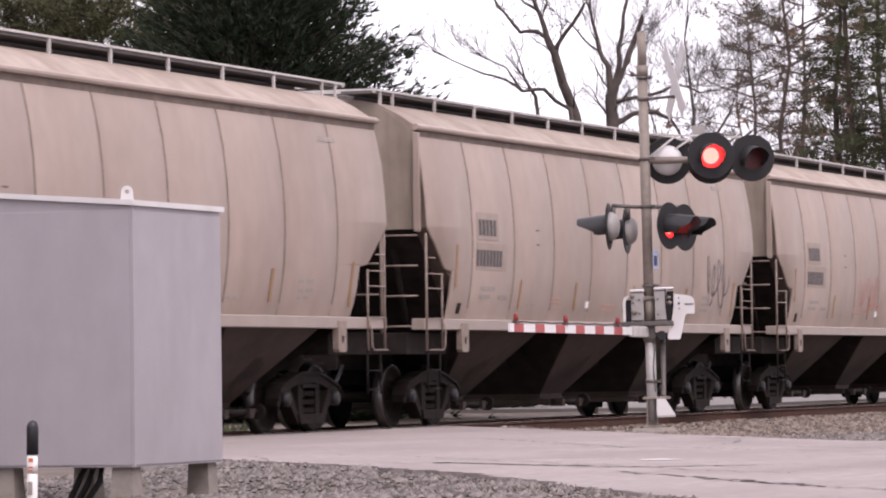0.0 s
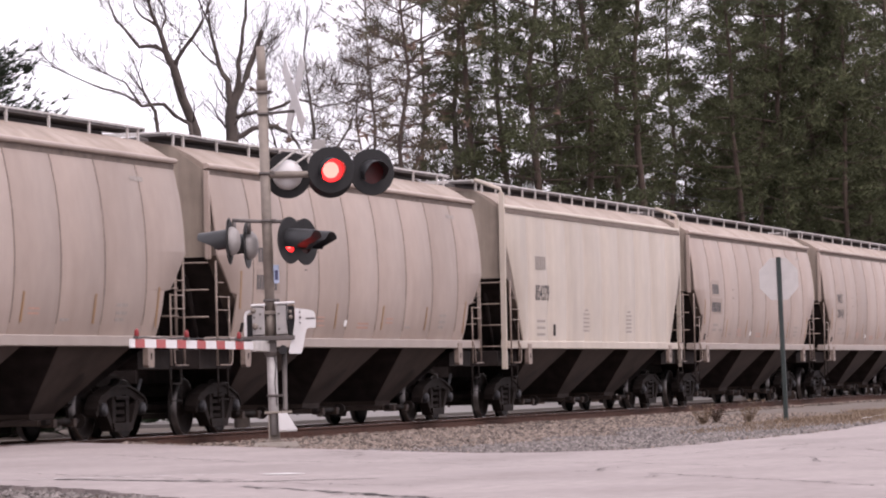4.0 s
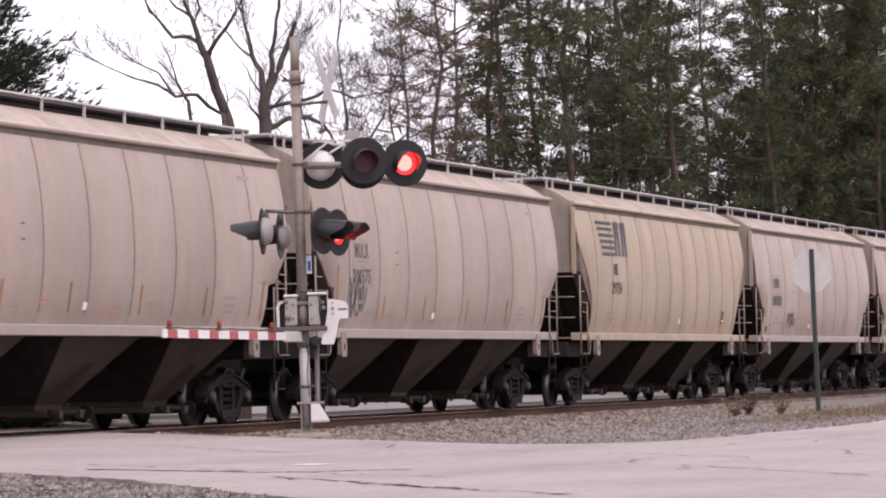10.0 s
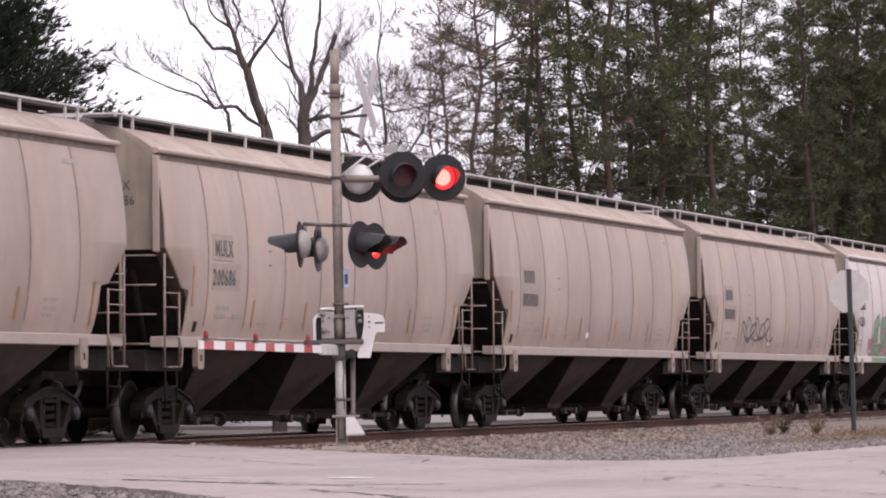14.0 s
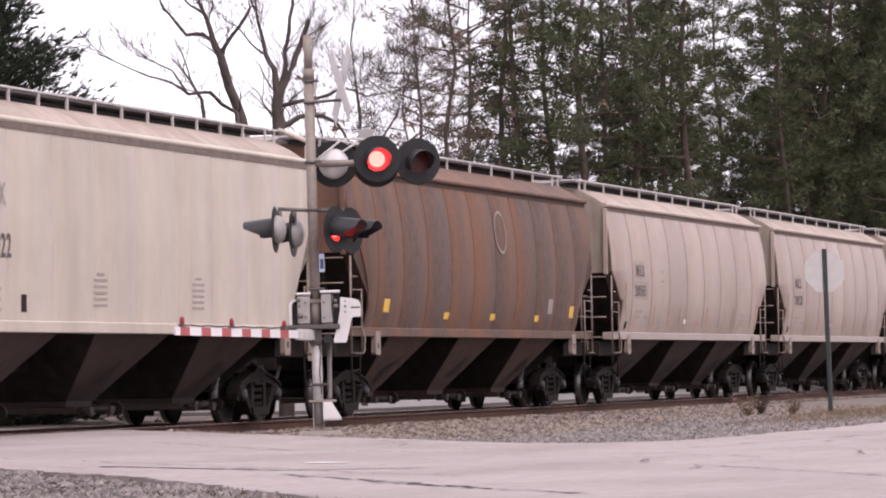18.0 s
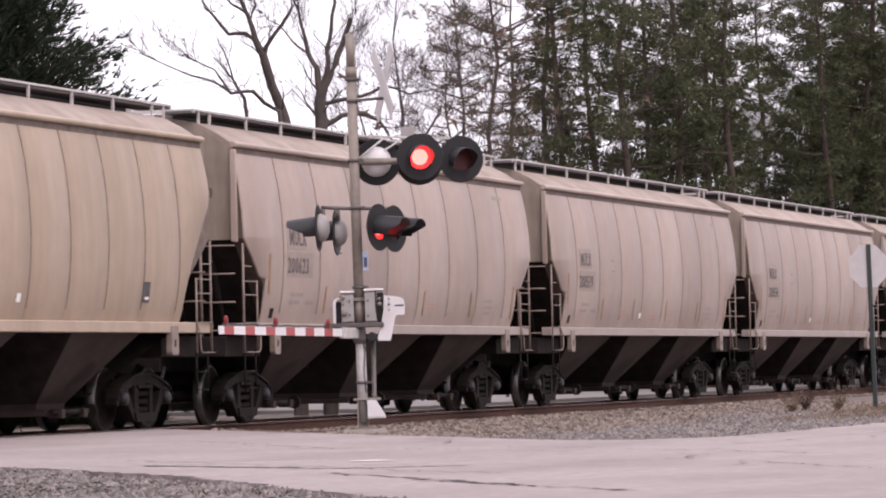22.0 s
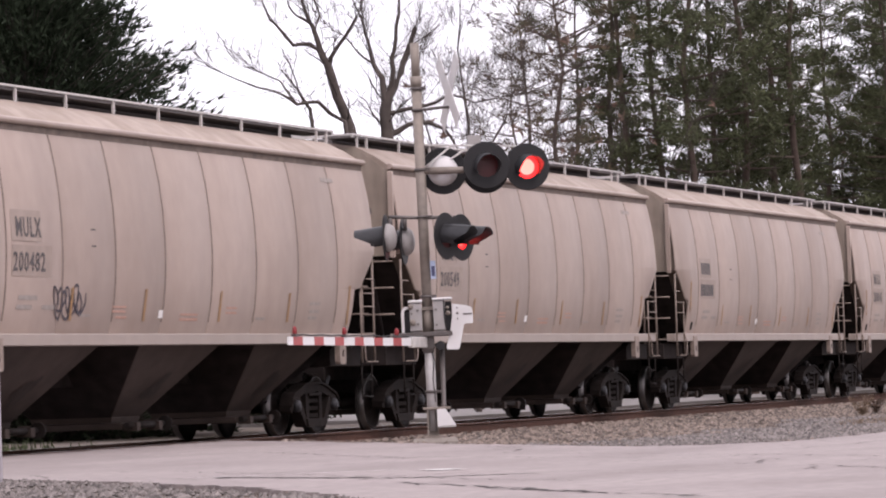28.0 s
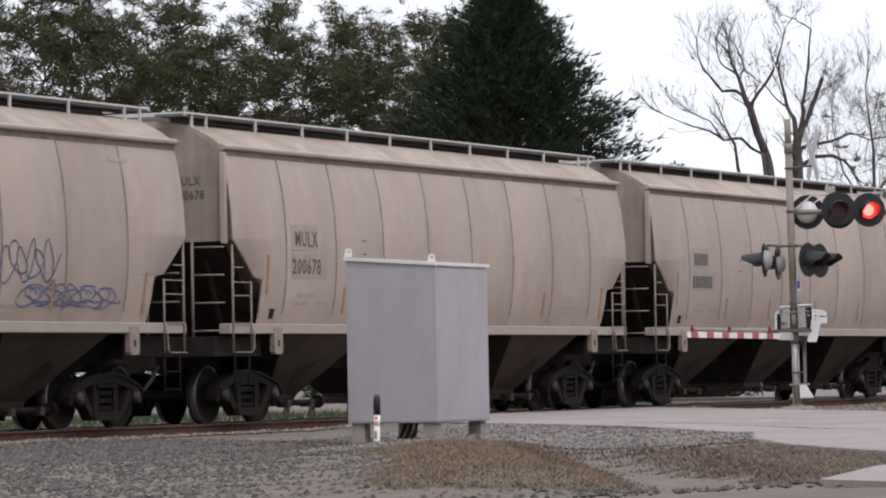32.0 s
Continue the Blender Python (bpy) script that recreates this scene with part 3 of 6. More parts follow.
for a, b, w in (((-12.9, 34.9), (-11.0, 33.4), 0.10), ((-11.0, 33.0), (-9.6, 33.4), 0.06), ((-10.2, 31.6), (-7.6, 27.8), 0.05), ((-8.6, 29.0), (-6.4, 26.2), 0.04), ((-14.5, 38.0), (-9.0, 31.2), 0.018),
                ((-15.5, 44.0), (-10.0, 38.5), 0.02), ((-12.0, 42.0), (-7.0, 36.0), 0.018), ((-9.0, 40.0), (-6.6, 60.0), 0.02), ((-7.5, 34.0), (-4.0, 28.0), 0.018),
                ((-17, 47.5), (-13, 41), 0.018), ((-7.2, 43), (-3.5, 33), 0.018), ((-10, 36.5), (-7.5, 40), 0.018)):
    part("crack", strip(wander(a, b, 46, 0.16), w, wobble=0.95), M["crack"], road, "dark open crack")
# a net of hairline cracks over the worn lanes
for k in range(70):
    x, y = rng.uniform(-15.5, -5.5), rng.uniform(30.5, 47)
    ang, ln = rng.choice((0.3, 1.9, 2.4)) + rng.uniform(-0.4, 0.4), rng.uniform(0.5, 2.2)
    end = (x + math.cos(ang) * ln, y + math.sin(ang) * ln)
    if inside(x, y, ROAD) and inside(*end, ROAD):
        part("crack", strip(wander((x, y), end, 12, 0.1), rng.uniform(0.008, 0.022), wobble=0.9), M["crack"], road, "hairline crack")
for a, b, w, mt, nm in (((-13.3, 35.0), (-11.6, 36.0), 0.04, "linewhite", "faded white edge line"), ((-11.20, 35.75), (-10.95, 35.5), 0.3, "linewhite", "small white patch"),
                        ((-11.6, 70.0), (-12.5, 81), 0.04, "linewhite", "worn white edge line"), ((-14.2, 47.7), (-13.3, 46.6), 0.04, "linewhite", "worn white edge line")):
    part("road_line", strip(wander(a, b, 12, 0.01), w, z=0.0), M[mt], road, nm)

thing("pavement", "pale concrete access road beyond the tracks", "pavement", kind="structure",
      mesh=slab([(-40, 88), (-27.5, 88), (-27.5, 330), (-40, 330)], -0.5, -0.05).mesh("pavement", M["wall"]))

# the track: two rails on timber sleepers
track = thing("railway_track", "rusty steel rails on creosoted timber sleepers", "railway track", kind="structure")
RAIL = [(-0.075, -0.172), (0.075, -0.172), (0.075, -0.155), (0.012, -0.14), (0.012, -0.05), (0.037, -0.036), (0.037, -0.004), (-0.037, -0.004), (-0.037, -0.036), (-0.012, -0.05), (-0.012, -0.14), (-0.075, -0.155)]
for sgn in (-1, 1):
    r = part("rail", MB().prism([(p[0] + TRACK_X + sgn * 0.755, p[1]) for p in RAIL], "y", -120, 900), M["rail"], track)
    part("rail_head", MB().box(TRACK_X + sgn * 0.755 - 0.03, TRACK_X + sgn * 0.755 + 0.03, -120, 900, -0.0038, 0.0), M["railtop"], r, "polished running surface")
tie = MB().box(-1.3, 1.3, -0.115, 0.115, -0.36, -0.174, 0.015).mesh("sleeper", M["tie"])
for i in range(230):
    y = 40 + i * 0.545
    part("sleeper", tie, M["tie"], track, m=pose(TRACK_X + rng.uniform(-0.04, 0.04), y + rng.uniform(-0.03, 0.018), rng.uniform(-0.008, 0.004), rz=rng.uniform(-0.8, 0.8)))


def stones(n, where, size, seed, squash=0.7):
    """Many separate angular stones in one mesh. where(r) gives a place (x, y, z)."""
    r = random.Random(seed)
    shapes = []
    for k in range(10):
        base = [Vector(p) for p in ((1, 0, 0), (0.2, 1, 0), (-1, 0.2, 0), (-0.1, -1, 0), (0.1, 0.1, 1), (0, 0, -0.6))]
        shapes.append([p * r.uniform(0.65, 1.2) + Vector((r.uniform(-0.2, 0.2), r.uniform(-0.2, 0.2), r.uniform(-0.1, 0.1))) for p in base])
    faces = ((0, 1, 4), (1, 2, 4), (2, 3, 4), (3, 0, 4), (1, 0, 5), (2, 1, 5), (3, 2, 5), (0, 3, 5))
    m = MB()
    for i in range(n):
        x, y, z = where(r)
        s = size * r.uniform(0.5, 1.35)
        a = r.uniform(0, 6.28)
        ca, sa = math.cos(a) * s, math.sin(a) * s
        m.add([(x + p.x * ca - p.y * sa, y + p.x * sa + p.y * ca, z + p.z * s * squash) for p in shapes[i % 10]], faces)
    return m


def scatter(x0, x1, y0, y1, lift=0.0, ok=None):
    def where(r):
        while True:
            x, y = r.uniform(x0, x1), r.uniform(y0, y1)
            if not inside(x, y, ROAD) and (ok is None or ok(x, y)):
                return x, y, ground_height(x, y) + lift
    return where


tagged(new("ballast", stones(15000, scatter(-24.2, -19.6, 47, 130, 0.02), 0.05, 3).mesh("ballast", M["stone"])), "crushed grey ballast stones along the track bed", "ballast", kind="stuff")
tagged(new("ballast", stones(9000, scatter(-24.2, -19.6, 24, 47, 0.02), 0.045, 4).mesh("ballast", M["stone"])), "crushed grey ballast stones along the track bed", "ballast", kind="stuff")
tagged(new("gravel", stones(9000, scatter(-16.5, -7.0, 22, 41, 0.008, lambda x, y: y > 31 or x > -11.8 + 0.8 * noise.noise((x, y, 9))), 0.034, 5).mesh("gravel", M["palestone"])), "loose pale gravel beside the road", "gravel", kind="stuff")
tagged(new("gravel", stones(12000, scatter(-19.8, -11.0, 19, 31.5, 0.005), 0.034, 25).mesh("gravel", M["darkstone"])), "loose dark gravel round the signal cabinet", "gravel", kind="stuff")
tagged(new("gravel", stones(15000, scatter(-19.6, -9.5, 45, 92, 0.005), 0.045, 6).mesh("gravel", M["stone"])), "loose gravel between road and track", "gravel", kind="stuff")
tagged(new("gravel", stones(9000, scatter(-16.5, -10.0, 47, 70, 0.02, lambda x, y: -13.6 - (y - 47) * 0.05 < x + 1.8 * noise.noise((x * .4, y * .4, 0)) < -9), 0.05, 16).mesh("gravel", M["palestone"])), "pale washed gravel along the road edge", "gravel", kind="stuff")


def blades(n, where, h, seed, width=0.008, lean=0.5):
    r = random.Random(seed)
    m = MB()
    for _ in range(n):
        x, y, z = where(r)
        a, hh = r.uniform(0, 6.28), h * r.uniform(0.4, 1.2)
        dx, dy = math.cos(a) * width, math.sin(a) * width
        tx, ty = r.uniform(-lean, lean) * hh, r.uniform(-lean, lean) * hh
        m.add([(x - dx, y - dy, z - 0.01), (x + dx, y + dy, z - 0.01), (x + tx, y + ty, z + hh)], [(0, 1, 2)])
    return m


def mound(x, y):
    return bank_gap(x, y) + 0.9 * noise.noise((x * 1.1, y * 0.6, 5)) < 1.0


tagged(new("dry_grass", blades(42000, scatter(-11, -1.5, 6, 22, 0, mound), 0.032, 8, 0.0045, 2.2).mesh("dry_grass", M["drygrass"])), "short dry straw-coloured grass on a low bank", "grass", kind="stuff")
tagged(new("dry_grass", blades(16000, scatter(-16.5, -9.6, 62, 110, 0, lambda x, y: x > -11.3 - (y - 56) * 0.06 - 1.6 + 0.8 * noise.noise((x, y * 0.3, 4))), 0.10, 9, 0.012, 1.0).mesh("dry_grass", M["drygrass"])), "dry straw-coloured verge grass along the road", "grass", kind="stuff")
tagged(new("leaf_litter", blades(9000, scatter(-13, -2, 10, 32, 0.01, lambda x, y: bank_gap(x - 1.6, y) < 1.0 or (y > 21 and noise.noise((x * .7, y * .7, 1)) > 0.1)), 0.03, 10, 0.010, 1.6).mesh("leaf_litter", M["leaflitter"])), "brown fallen leaves lying among the gravel", "leaves", kind="stuff")
tagged(new("weeds", blades(5000, scatter(-36, -26.6, 40, 66, 0), 0.16, 11, 0.02, 0.5).mesh("weeds", M["weed"])), "green weeds beyond the tracks", "weeds", kind="stuff")


tagged(new("gravel", stones(9000, scatter(-14, 1, 6, 20, 0.004, lambda x, y: bank_gap(x, y) > 0.8), 0.03, 12).mesh("gravel", M["darkstone"])), "loose gravel on the verge", "gravel", kind="stuff")
tagged(new("dry_grass", blades(22000, scatter(-7, 0, 8, 20, 0, lambda x, y: bank_gap(x - 3.2, y) + 0.8 * noise.noise((x * .9, y * .6, 2)) < 1.1 + 0.5 * noise.noise((x * 3, y * 2, 6))), 0.032, 13, 0.0045, 2.2).mesh("dry_grass", M["drygrass"])), "short dry straw-coloured grass on the verge", "grass", kind="stuff")


def dead_weed(seed, h):
    r = random.Random(seed)
    m = MB()
    for _ in range(26):
        a, l = r.uniform(0, 6.28), h * r.uniform(0.4, 1)
        p = Vector((0, 0, 0))
        pts = [p]
        for k in range(3):
            p = p + Vector((math.cos(a) * 0.16, math.sin(a) * 0.16, 0.3)) * l + Vector((r.uniform(-.04, .04), r.uniform(-.04, .04), 0))
            pts.append(p)
        m.tube(pts, [0.006, 0.005, 0.004, 0.002], 3, False)
        for q in pts[1:]:
            for _ in range(3):
                b = Vector((r.uniform(-1, 1), r.uniform(-1, 1), r.uniform(-.3, 1))) * 0.05
                m.add([q, q + b, q + b * 0.6 + Vector((0.03, 0, 0.02))], [(0, 1, 2)])
    return m


for x, y, h, s, mt in ((-15.2, 74.4, 0.42, 3, "drygrass"), (-14.8, 76.6, 0.5, 4, "drygrass"), (-15.6, 77.5, 0.4, 5, "leaflitter")):
    thing("dead_weed", "dry brown weed standing in the gravel", "weed", pose(x, y, ground_height(x, y) - 0.01), "dead weeds", mesh=dead_weed(s, h).mesh("dead_weed", M[mt]))

wall = thing("low_wall", "pale low block wall beyond the tracks", "wall", kind="structure")
part("wall_body", MB().box(-41.0, -40.7, 118, 176, -0.6, 1.15), M["wall"], wall)
part("coping", MB().box(-41.05, -40.65, 117.9, 176.1, 1.153, 1.25, 0.01), M["concrete"], wall)


# ---------------------------------------------------------------- covered hopper cars
PROFILE = ((1.56, 1.505), (1.72, 1.555), (1.95, 1.602), (2.25, 1.638), (2.6, 1.657), (2.9, 1.654), (3.3, 1.632), (3.7, 1.585), (4.05, 1.516), (4.24, 1.464))


def bulged(z):
    for (a, xa), (b, xb) in zip(PROFILE, PROFILE[1:]):
        if z <= b:
            return xa + (xb - xa) * (z - a) / (b - a)
    return PROFILE[-1][1]


def straight(z):
    return 1.575 - 0.02 * abs(z - 2.9)


def plain_cut(z):
    """How far the side sheet is cut back at the car's end, at height z."""
    if z >= 2.85:
        return 0.0
    if z >= 2.28:
        return 0.72 * (2.85 - z) / 0.57
    return 1.0 + 0.1 * (2.28 - z)


def slant_cut(z):
    """A side sheet that tapers in a straight line towards the sill."""
    return max(0.0, min(1.35, (3.5 - z) * 0.68))


def curved_cut(z):
    return 0.0 if z > 3.4 else 1.15 * math.sin(min(1.0, (3.4 - z) / 1.5) * 1.4)


ZS = (1.56, 1.72, 1.95, 2.25, 2.2801, 2.281, 2.45, 2.65, 2.85, 2.9, 3.1, 3.3, 3.5, 3.7, 4.05, 4.24)


def side_panel(u0, u1, half, side, cut, first, last, lip=0.03):
    """One side sheet between two seams, with its edges turned in."""
    rows = []
    for z in ZS:
        a, b = u0, u1
        if first:
            a = max(a, -half + cut(z))
        if last:
            b = min(b, half - cut(z))
        if b - a < 0.02:
            b = a + 0.02
        x = side(z)
        c = min(0.012, (b - a) / 4)
        rows.append([(x - lip, a, z), (x - 0.004, a + c * 0.3, z), (x, a + c, z), (x, b - c, z), (x - 0.004, b - c * 0.3, z), (x - lip, b, z)])
    m = MB()
    m.loft(rows, caps=False, smooth=True, closed=False)
    return m


def wheelset():
    """Two wheels on an axle along x, 0.457 m in radius."""
    m = MB()
    for s in (-1, 1):
        o = s * 0.755
        prof = ((o - s * 0.065, 0.487), (o - s * 0.045, 0.487), (o - s * 0.03, 0.46), (o + s * 0.07, 0.455), (o + s * 0.07, 0.40), (o + s * 0.03, 0.37), (o + s * 0.005, 0.17), (o + s * 0.06, 0.12), (o + s * 0.08, 0.10))
        rings = [[(x, r * math.cos(k * math.pi / 12), r * math.sin(k * math.pi / 12)) for k in range(24)] for x, r in prof]
        m.loft(rings, caps=True, smooth=True)
        rings = [[(x, r * math.cos(k * math.pi / 12), r * math.sin(k * math.pi / 12)) for k in range(24)] for x, r in ((o - s * 0.065, 0.487), (o - s * 0.065, 0.38), (o - s * 0.03, 0.12))]
        m.loft(rings, caps=False, smooth=True)
    m.tube([(-0.99, 0, 0), (0.99, 0, 0)], 0.08, 10)
    return m


def tread_ring():
    """The bright outer rim face of both wheels."""
    m = MB()
    for s in (-1, 1):
        o = s * 0.755
        m.loft([[(x, r * math.cos(k * math.pi / 12), r * math.sin(k * math.pi / 12)) for k in range(24)] for x, r in ((o - s * 0.028, 0.4605), (o + s * 0.068, 0.4565), (o + s * 0.072, 0.453), (o + s * 0.0722, 0.447))], caps=False, smooth=True)
    return m


def side_frame():
    """A cast truck side frame: arched top, two windows, spring nest and bearing jaws, in the y z plane."""
    m = MB()
    top = [(-1.16, 0.47), (-1.10, 0.58), (-0.98, 0.66), (-0.78, 0.71), (-0.55, 0.775), (-0.30, 0.82), (0.30, 0.82), (0.55, 0.775), (0.78, 0.71), (0.98, 0.66), (1.10, 0.58), (1.16, 0.47)]
    bot = [(-1.14, 0.38), (-1.06, 0.34), (-0.96, 0.48), (-0.74, 0.57), (-0.52, 0.63), (-0.30, 0.67), (0.30, 0.67), (0.52, 0.63), (0.74, 0.57), (0.96, 0.48), (1.06, 0.34), (1.14, 0.38)]
    for i in range(len(top) - 1):
        m.prism([top[i], top[i + 1], bot[i + 1], bot[i]][::-1], "x", -0.09, 0.09)
        m.prism([(top[i][0], top[i][1] - 0.035), (top[i + 1][0], top[i + 1][1] - 0.035), top[i + 1], top[i]], "x", 0.09, 0.125)
    for s in (-1, 1):
        # slanting leg, column, bearing jaw
        m.prism([(s * 0.90, 0.55), (s * 0.72, 0.62), (s * 0.42, 0.25), (s * 0.24, 0.20), (s * 0.44, 0.13)][::s], "x", -0.085, 0.10)
        m.prism([(s * 0.38, 0.68), (s * 0.24, 0.68), (s * 0.24, 0.22), (s * 0.38, 0.24)][::s], "x", -0.085, 0.085)
        m.prism([(s * 0.74, 0.50), (s * 0.70, 0.36), (s * 0.78, 0.34), (s * 0.82, 0.48)][::s], "x", -0.08, 0.09)
        m.box(-0.07, 0.11, s * 0.89 - 0.13, s * 0.89 + 0.13, 0.50, 0.60, 0.015)
    m.prism([(-0.46, 0.25), (-0.40, 0.12), (0.40, 0.12), (0.46, 0.25)], "x", -0.09, 0.13)
    for k in range(4):
        y = -0.165 + 0.11 * k
        for q in range(3):
            m.tube([(0.03, y, 0.265 + q * 0.115), (0.03, y, 0.33 + q * 0.115)], 0.05, 5, False)
    m.box(0.06, 0.12, -0.30, 0.30, 0.60, 0.655, 0.01)
    return m


def bolster():
    m = MB()
    m.box(-1.05, 1.05, -0.19, 0.19, 0.60, 0.78, 0.02)
    m.tube([(0, 0, 0.76), (0, 0, 0.93)], 0.3, 12)
    for s in (-1, 1):
        m.box(s * 0.7 - 0.2, s * 0.7 + 0.2, -0.12, 0.12, 0.45, 0.62)
        for y in (-0.42, 0.42):
            m.box(-0.85, 0.85, y - 0.05, y + 0.05, 0.36, 0.46)
    return m


wheel = wheelset()
plain = len(wheel.f)
rim = tread_ring()
wheel.add(rim.v, rim.f, True)
mesh_wheel = wheel.mesh("wheelset", M["iron"])
mesh_wheel.materials.append(M["tread"])
mesh_wheel.polygons.foreach_set("material_index", [0] * plain + [1] * len(rim.f))
mesh_frame = side_frame().mesh("side_frame", M["casting"])
mesh_bolster = bolster().mesh("bolster", M["iron"])
mesh_cap = MB().tube([(-0.03, 0, 0), (0.05, 0, 0), (0.075, 0, 0)], [0.10, 0.092, 0.05], 12).mesh("bearing_cap", M["bearing"])


def ladder(y0, y1, x, z0, z1, n, r=0.011):
    m = MB()
    for y in (y0, y1):
        m.tube([(x, y, z0), (x, y, z1)], r * 1.3, 6)
    for k in range(n):
        z = z0 + 0.06 + (z1 - z0 - 0.12) * k / max(1, n - 1)
        m.tube([(x + 0.01, y0, z), (x + 0.01, y1, z)], r, 6)
    return m


def corner_ladder(y_out, y_in, x, r=0.011):
    """The side ladder at a car's corner: a tall outer stile, a short inner one and a stirrup below."""
    m = MB()
    m.tube([(x, y_out, 1.10), (x, y_out, 2.78)], r * 1.7, 6)
    m.tube([(x, y_in, 1.10), (x, y_in, 2.22)], r * 1.4, 6)
    for z in (1.56, 1.99, 2.20):
        m.tube([(x + 0.01, y_out, z), (x + 0.01, y_in, z)], r, 6)
    m.tube([(x + 0.01, y_out, 2.43), (x + 0.01, y_out * 0.45 + y_in * 0.55, 2.43)], r, 6)
    m.tube([(x, y_in, 1.56), (x + 0.05, y_in, 1.40), (x + 0.05, y_in * 0.96 + y_out * 0.04, 1.16), (x + 0.05, y_in * 0.85 + y_out * 0.15, 1.11), (x + 0.05, y_out, 1.11)], r * 1.1, 6)
    return m


def end_ladder(y, x0, x1, z0, z1, n):
    m = MB()
    for k in range(n):
        z = z0 + (z1 - z0) * k / (n - 1)
        m.tube([(x0, y, z), (x1, y, z)], 0.016, 6)
    m.tube([(x0, y, z0 - 0.1), (x0, y, z1 + 0.1)], 0.022, 6)
    return m


def hopper_car(kind, label, paint, seam, half, panels, side, cut, boards=10, sill_tone="sillpaint", seams=True, bay=1.6):
    """A three-bay covered hopper car; its origin lies on the rail top under the middle of the car."""
    car = thing("hopper_car", label, "railway car", group="cars of the freight train")
    # core behind the side sheets, with the ends cut back below
    rows = []
    for z in (1.45, 2.0, 2.85, 2.86, 3.3, 3.8, 4.24):
        e = half - 0.04 - max(0.0, (2.86 - z)) * 1.4
        x = side(z) - 0.02
        rows.append([(-x, -e, z), (x, -e, z), (x, e, z), (-x, e, z)])
    part("body", MB().loft(rows), M[seam], car)
    for s in (-1, 1):
        m = MB().prism([(-1.52, 2.84), (1.52, 2.84), (1.44, 4.24), (0.9, 4.64), (-0.9, 4.64), (-1.44, 4.24)] if s < 0 else [(-1.52, 2.84), (-1.44, 4.24), (-0.9, 4.64), (0.9, 4.64), (1.44, 4.24), (1.52, 2.84)], "y", s * (half - 0.03), s * (half + 0.012))
        part("end_wall", m, M["endpaint" if paint != "rust" else "rust"], car)
        # the recess below the end wall gets its shade from near-black colour
        e0, e1 = half - 0.01, half - 2.95
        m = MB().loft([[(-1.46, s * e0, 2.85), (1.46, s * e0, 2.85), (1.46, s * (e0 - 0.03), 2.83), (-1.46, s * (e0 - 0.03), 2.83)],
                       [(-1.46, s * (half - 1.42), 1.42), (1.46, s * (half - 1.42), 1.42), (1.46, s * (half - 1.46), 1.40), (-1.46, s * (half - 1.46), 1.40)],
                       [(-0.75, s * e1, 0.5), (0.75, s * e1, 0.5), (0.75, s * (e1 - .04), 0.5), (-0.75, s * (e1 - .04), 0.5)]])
        part("slope_sheet", m, M["shadeblack"], car, "sloped end sheet coloured near black for its shade")
        part("end_platform", MB().box(-1.35, 1.35, min(s * (half - 1.5), s * (half + 0.12)), max(s * (half - 1.5), s * (half + 0.12)), 1.05, 1.36, 0.01), M["shadeblack"], car)
        part("draft_sill", MB().box(-0.3, 0.3, min(s * (half - 3.2), s * (half + 0.2)), max(s * (half - 3.2), s * (half + 0.2)), 0.84, 1.1), M["shadeblack"], car)
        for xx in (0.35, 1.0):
            part("end_brace", MB().tube([(xx, s * (half - 0.9), 1.3), (xx, s * (half - 0.25), 2.75)], 0.045, 6), M["shadeblack"], car)
        m = MB()
        m.box(-0.11, 0.11, min(s * (half + 0.1), s * (half + 0.72)), max(s * (half + 0.1), s * (half + 0.72)), 0.80, 0.95, 0.02)
        m.box(-0.2, 0.14, min(s * (half + 0.6), s * (half + 0.84)), max(s * (half + 0.6), s * (half + 0.84)), 0.74, 1.01, 0.04)
        part("coupler", m, M["iron"], car)
        part("air_hose", MB().tube([(0.35, s * (half + 0.1), 0.9), (0.38, s * (half + 0.35), 0.72), (0.3, s * (half + 0.6), 0.48), (0.18, s * (half + 0.8), 0.55)], 0.03, 6), M["hood"], car)
    # side sheets towards the road
    step = 2 * half / panels
    for k in range(panels):
        u0 = -half + k * step + (0.002 if k else 0)
        u1 = -half + (k + 1) * step - (0.002 if k < panels - 1 else 0)
        part("side_sheet", side_panel(u0, u1, half, side, cut, k == 0, k == panels - 1), M[paint], car)
        if k and seams:
            u = -half + k * step
            w = 0.022
            sm = MB().loft([[(side(z), u - w, z), (side(z) + 0.006, u - w * 0.6, z), (side(z) + 0.006, u + w * 0.6, z), (side(z), u + w, z)] for z in ZS if z > 1.6], caps=False, smooth=False, closed=False)
            part("side_seam", sm, M[seam], car, "grimy vertical weld seam")
    # roof, eave, hatches, walkway
    prof = [(1.50, 4.30), (1.20, 4.50), (0.9, 4.655), (0.5, 4.73), (0.0, 4.75), (-0.5, 4.73), (-0.9, 4.655), (-1.20, 4.50), (-1.50, 4.30)]
    part("roof", MB().loft([[(x, u, z) for x, z in prof] + [(-1.45, u, 4.22), (1.45, u, 4.22)] for u in (-half, half)], smooth=False), M["roof" if paint != "rust" else "rust"], car)
    for s in (-1, 1):
        pr = [(1.46, 4.255), (1.53, 4.265), (1.545, 4.295), (1.54, 4.325), (1.50, 4.35), (1.45, 4.34)]
        part("eave", MB().prism([(s * x, z) for x, z in pr], "y", -half - 0.03, half + 0.03), M[paint], car)
    # the eave's shadow on the side, painted as a dark strip
    part("eave_seam", MB().box(1.45, side(4.2) + 0.012, -half + 0.01, half - 0.01, 4.168, 4.254), M[seam], car, "dark strip coloured for the shade under the eave")
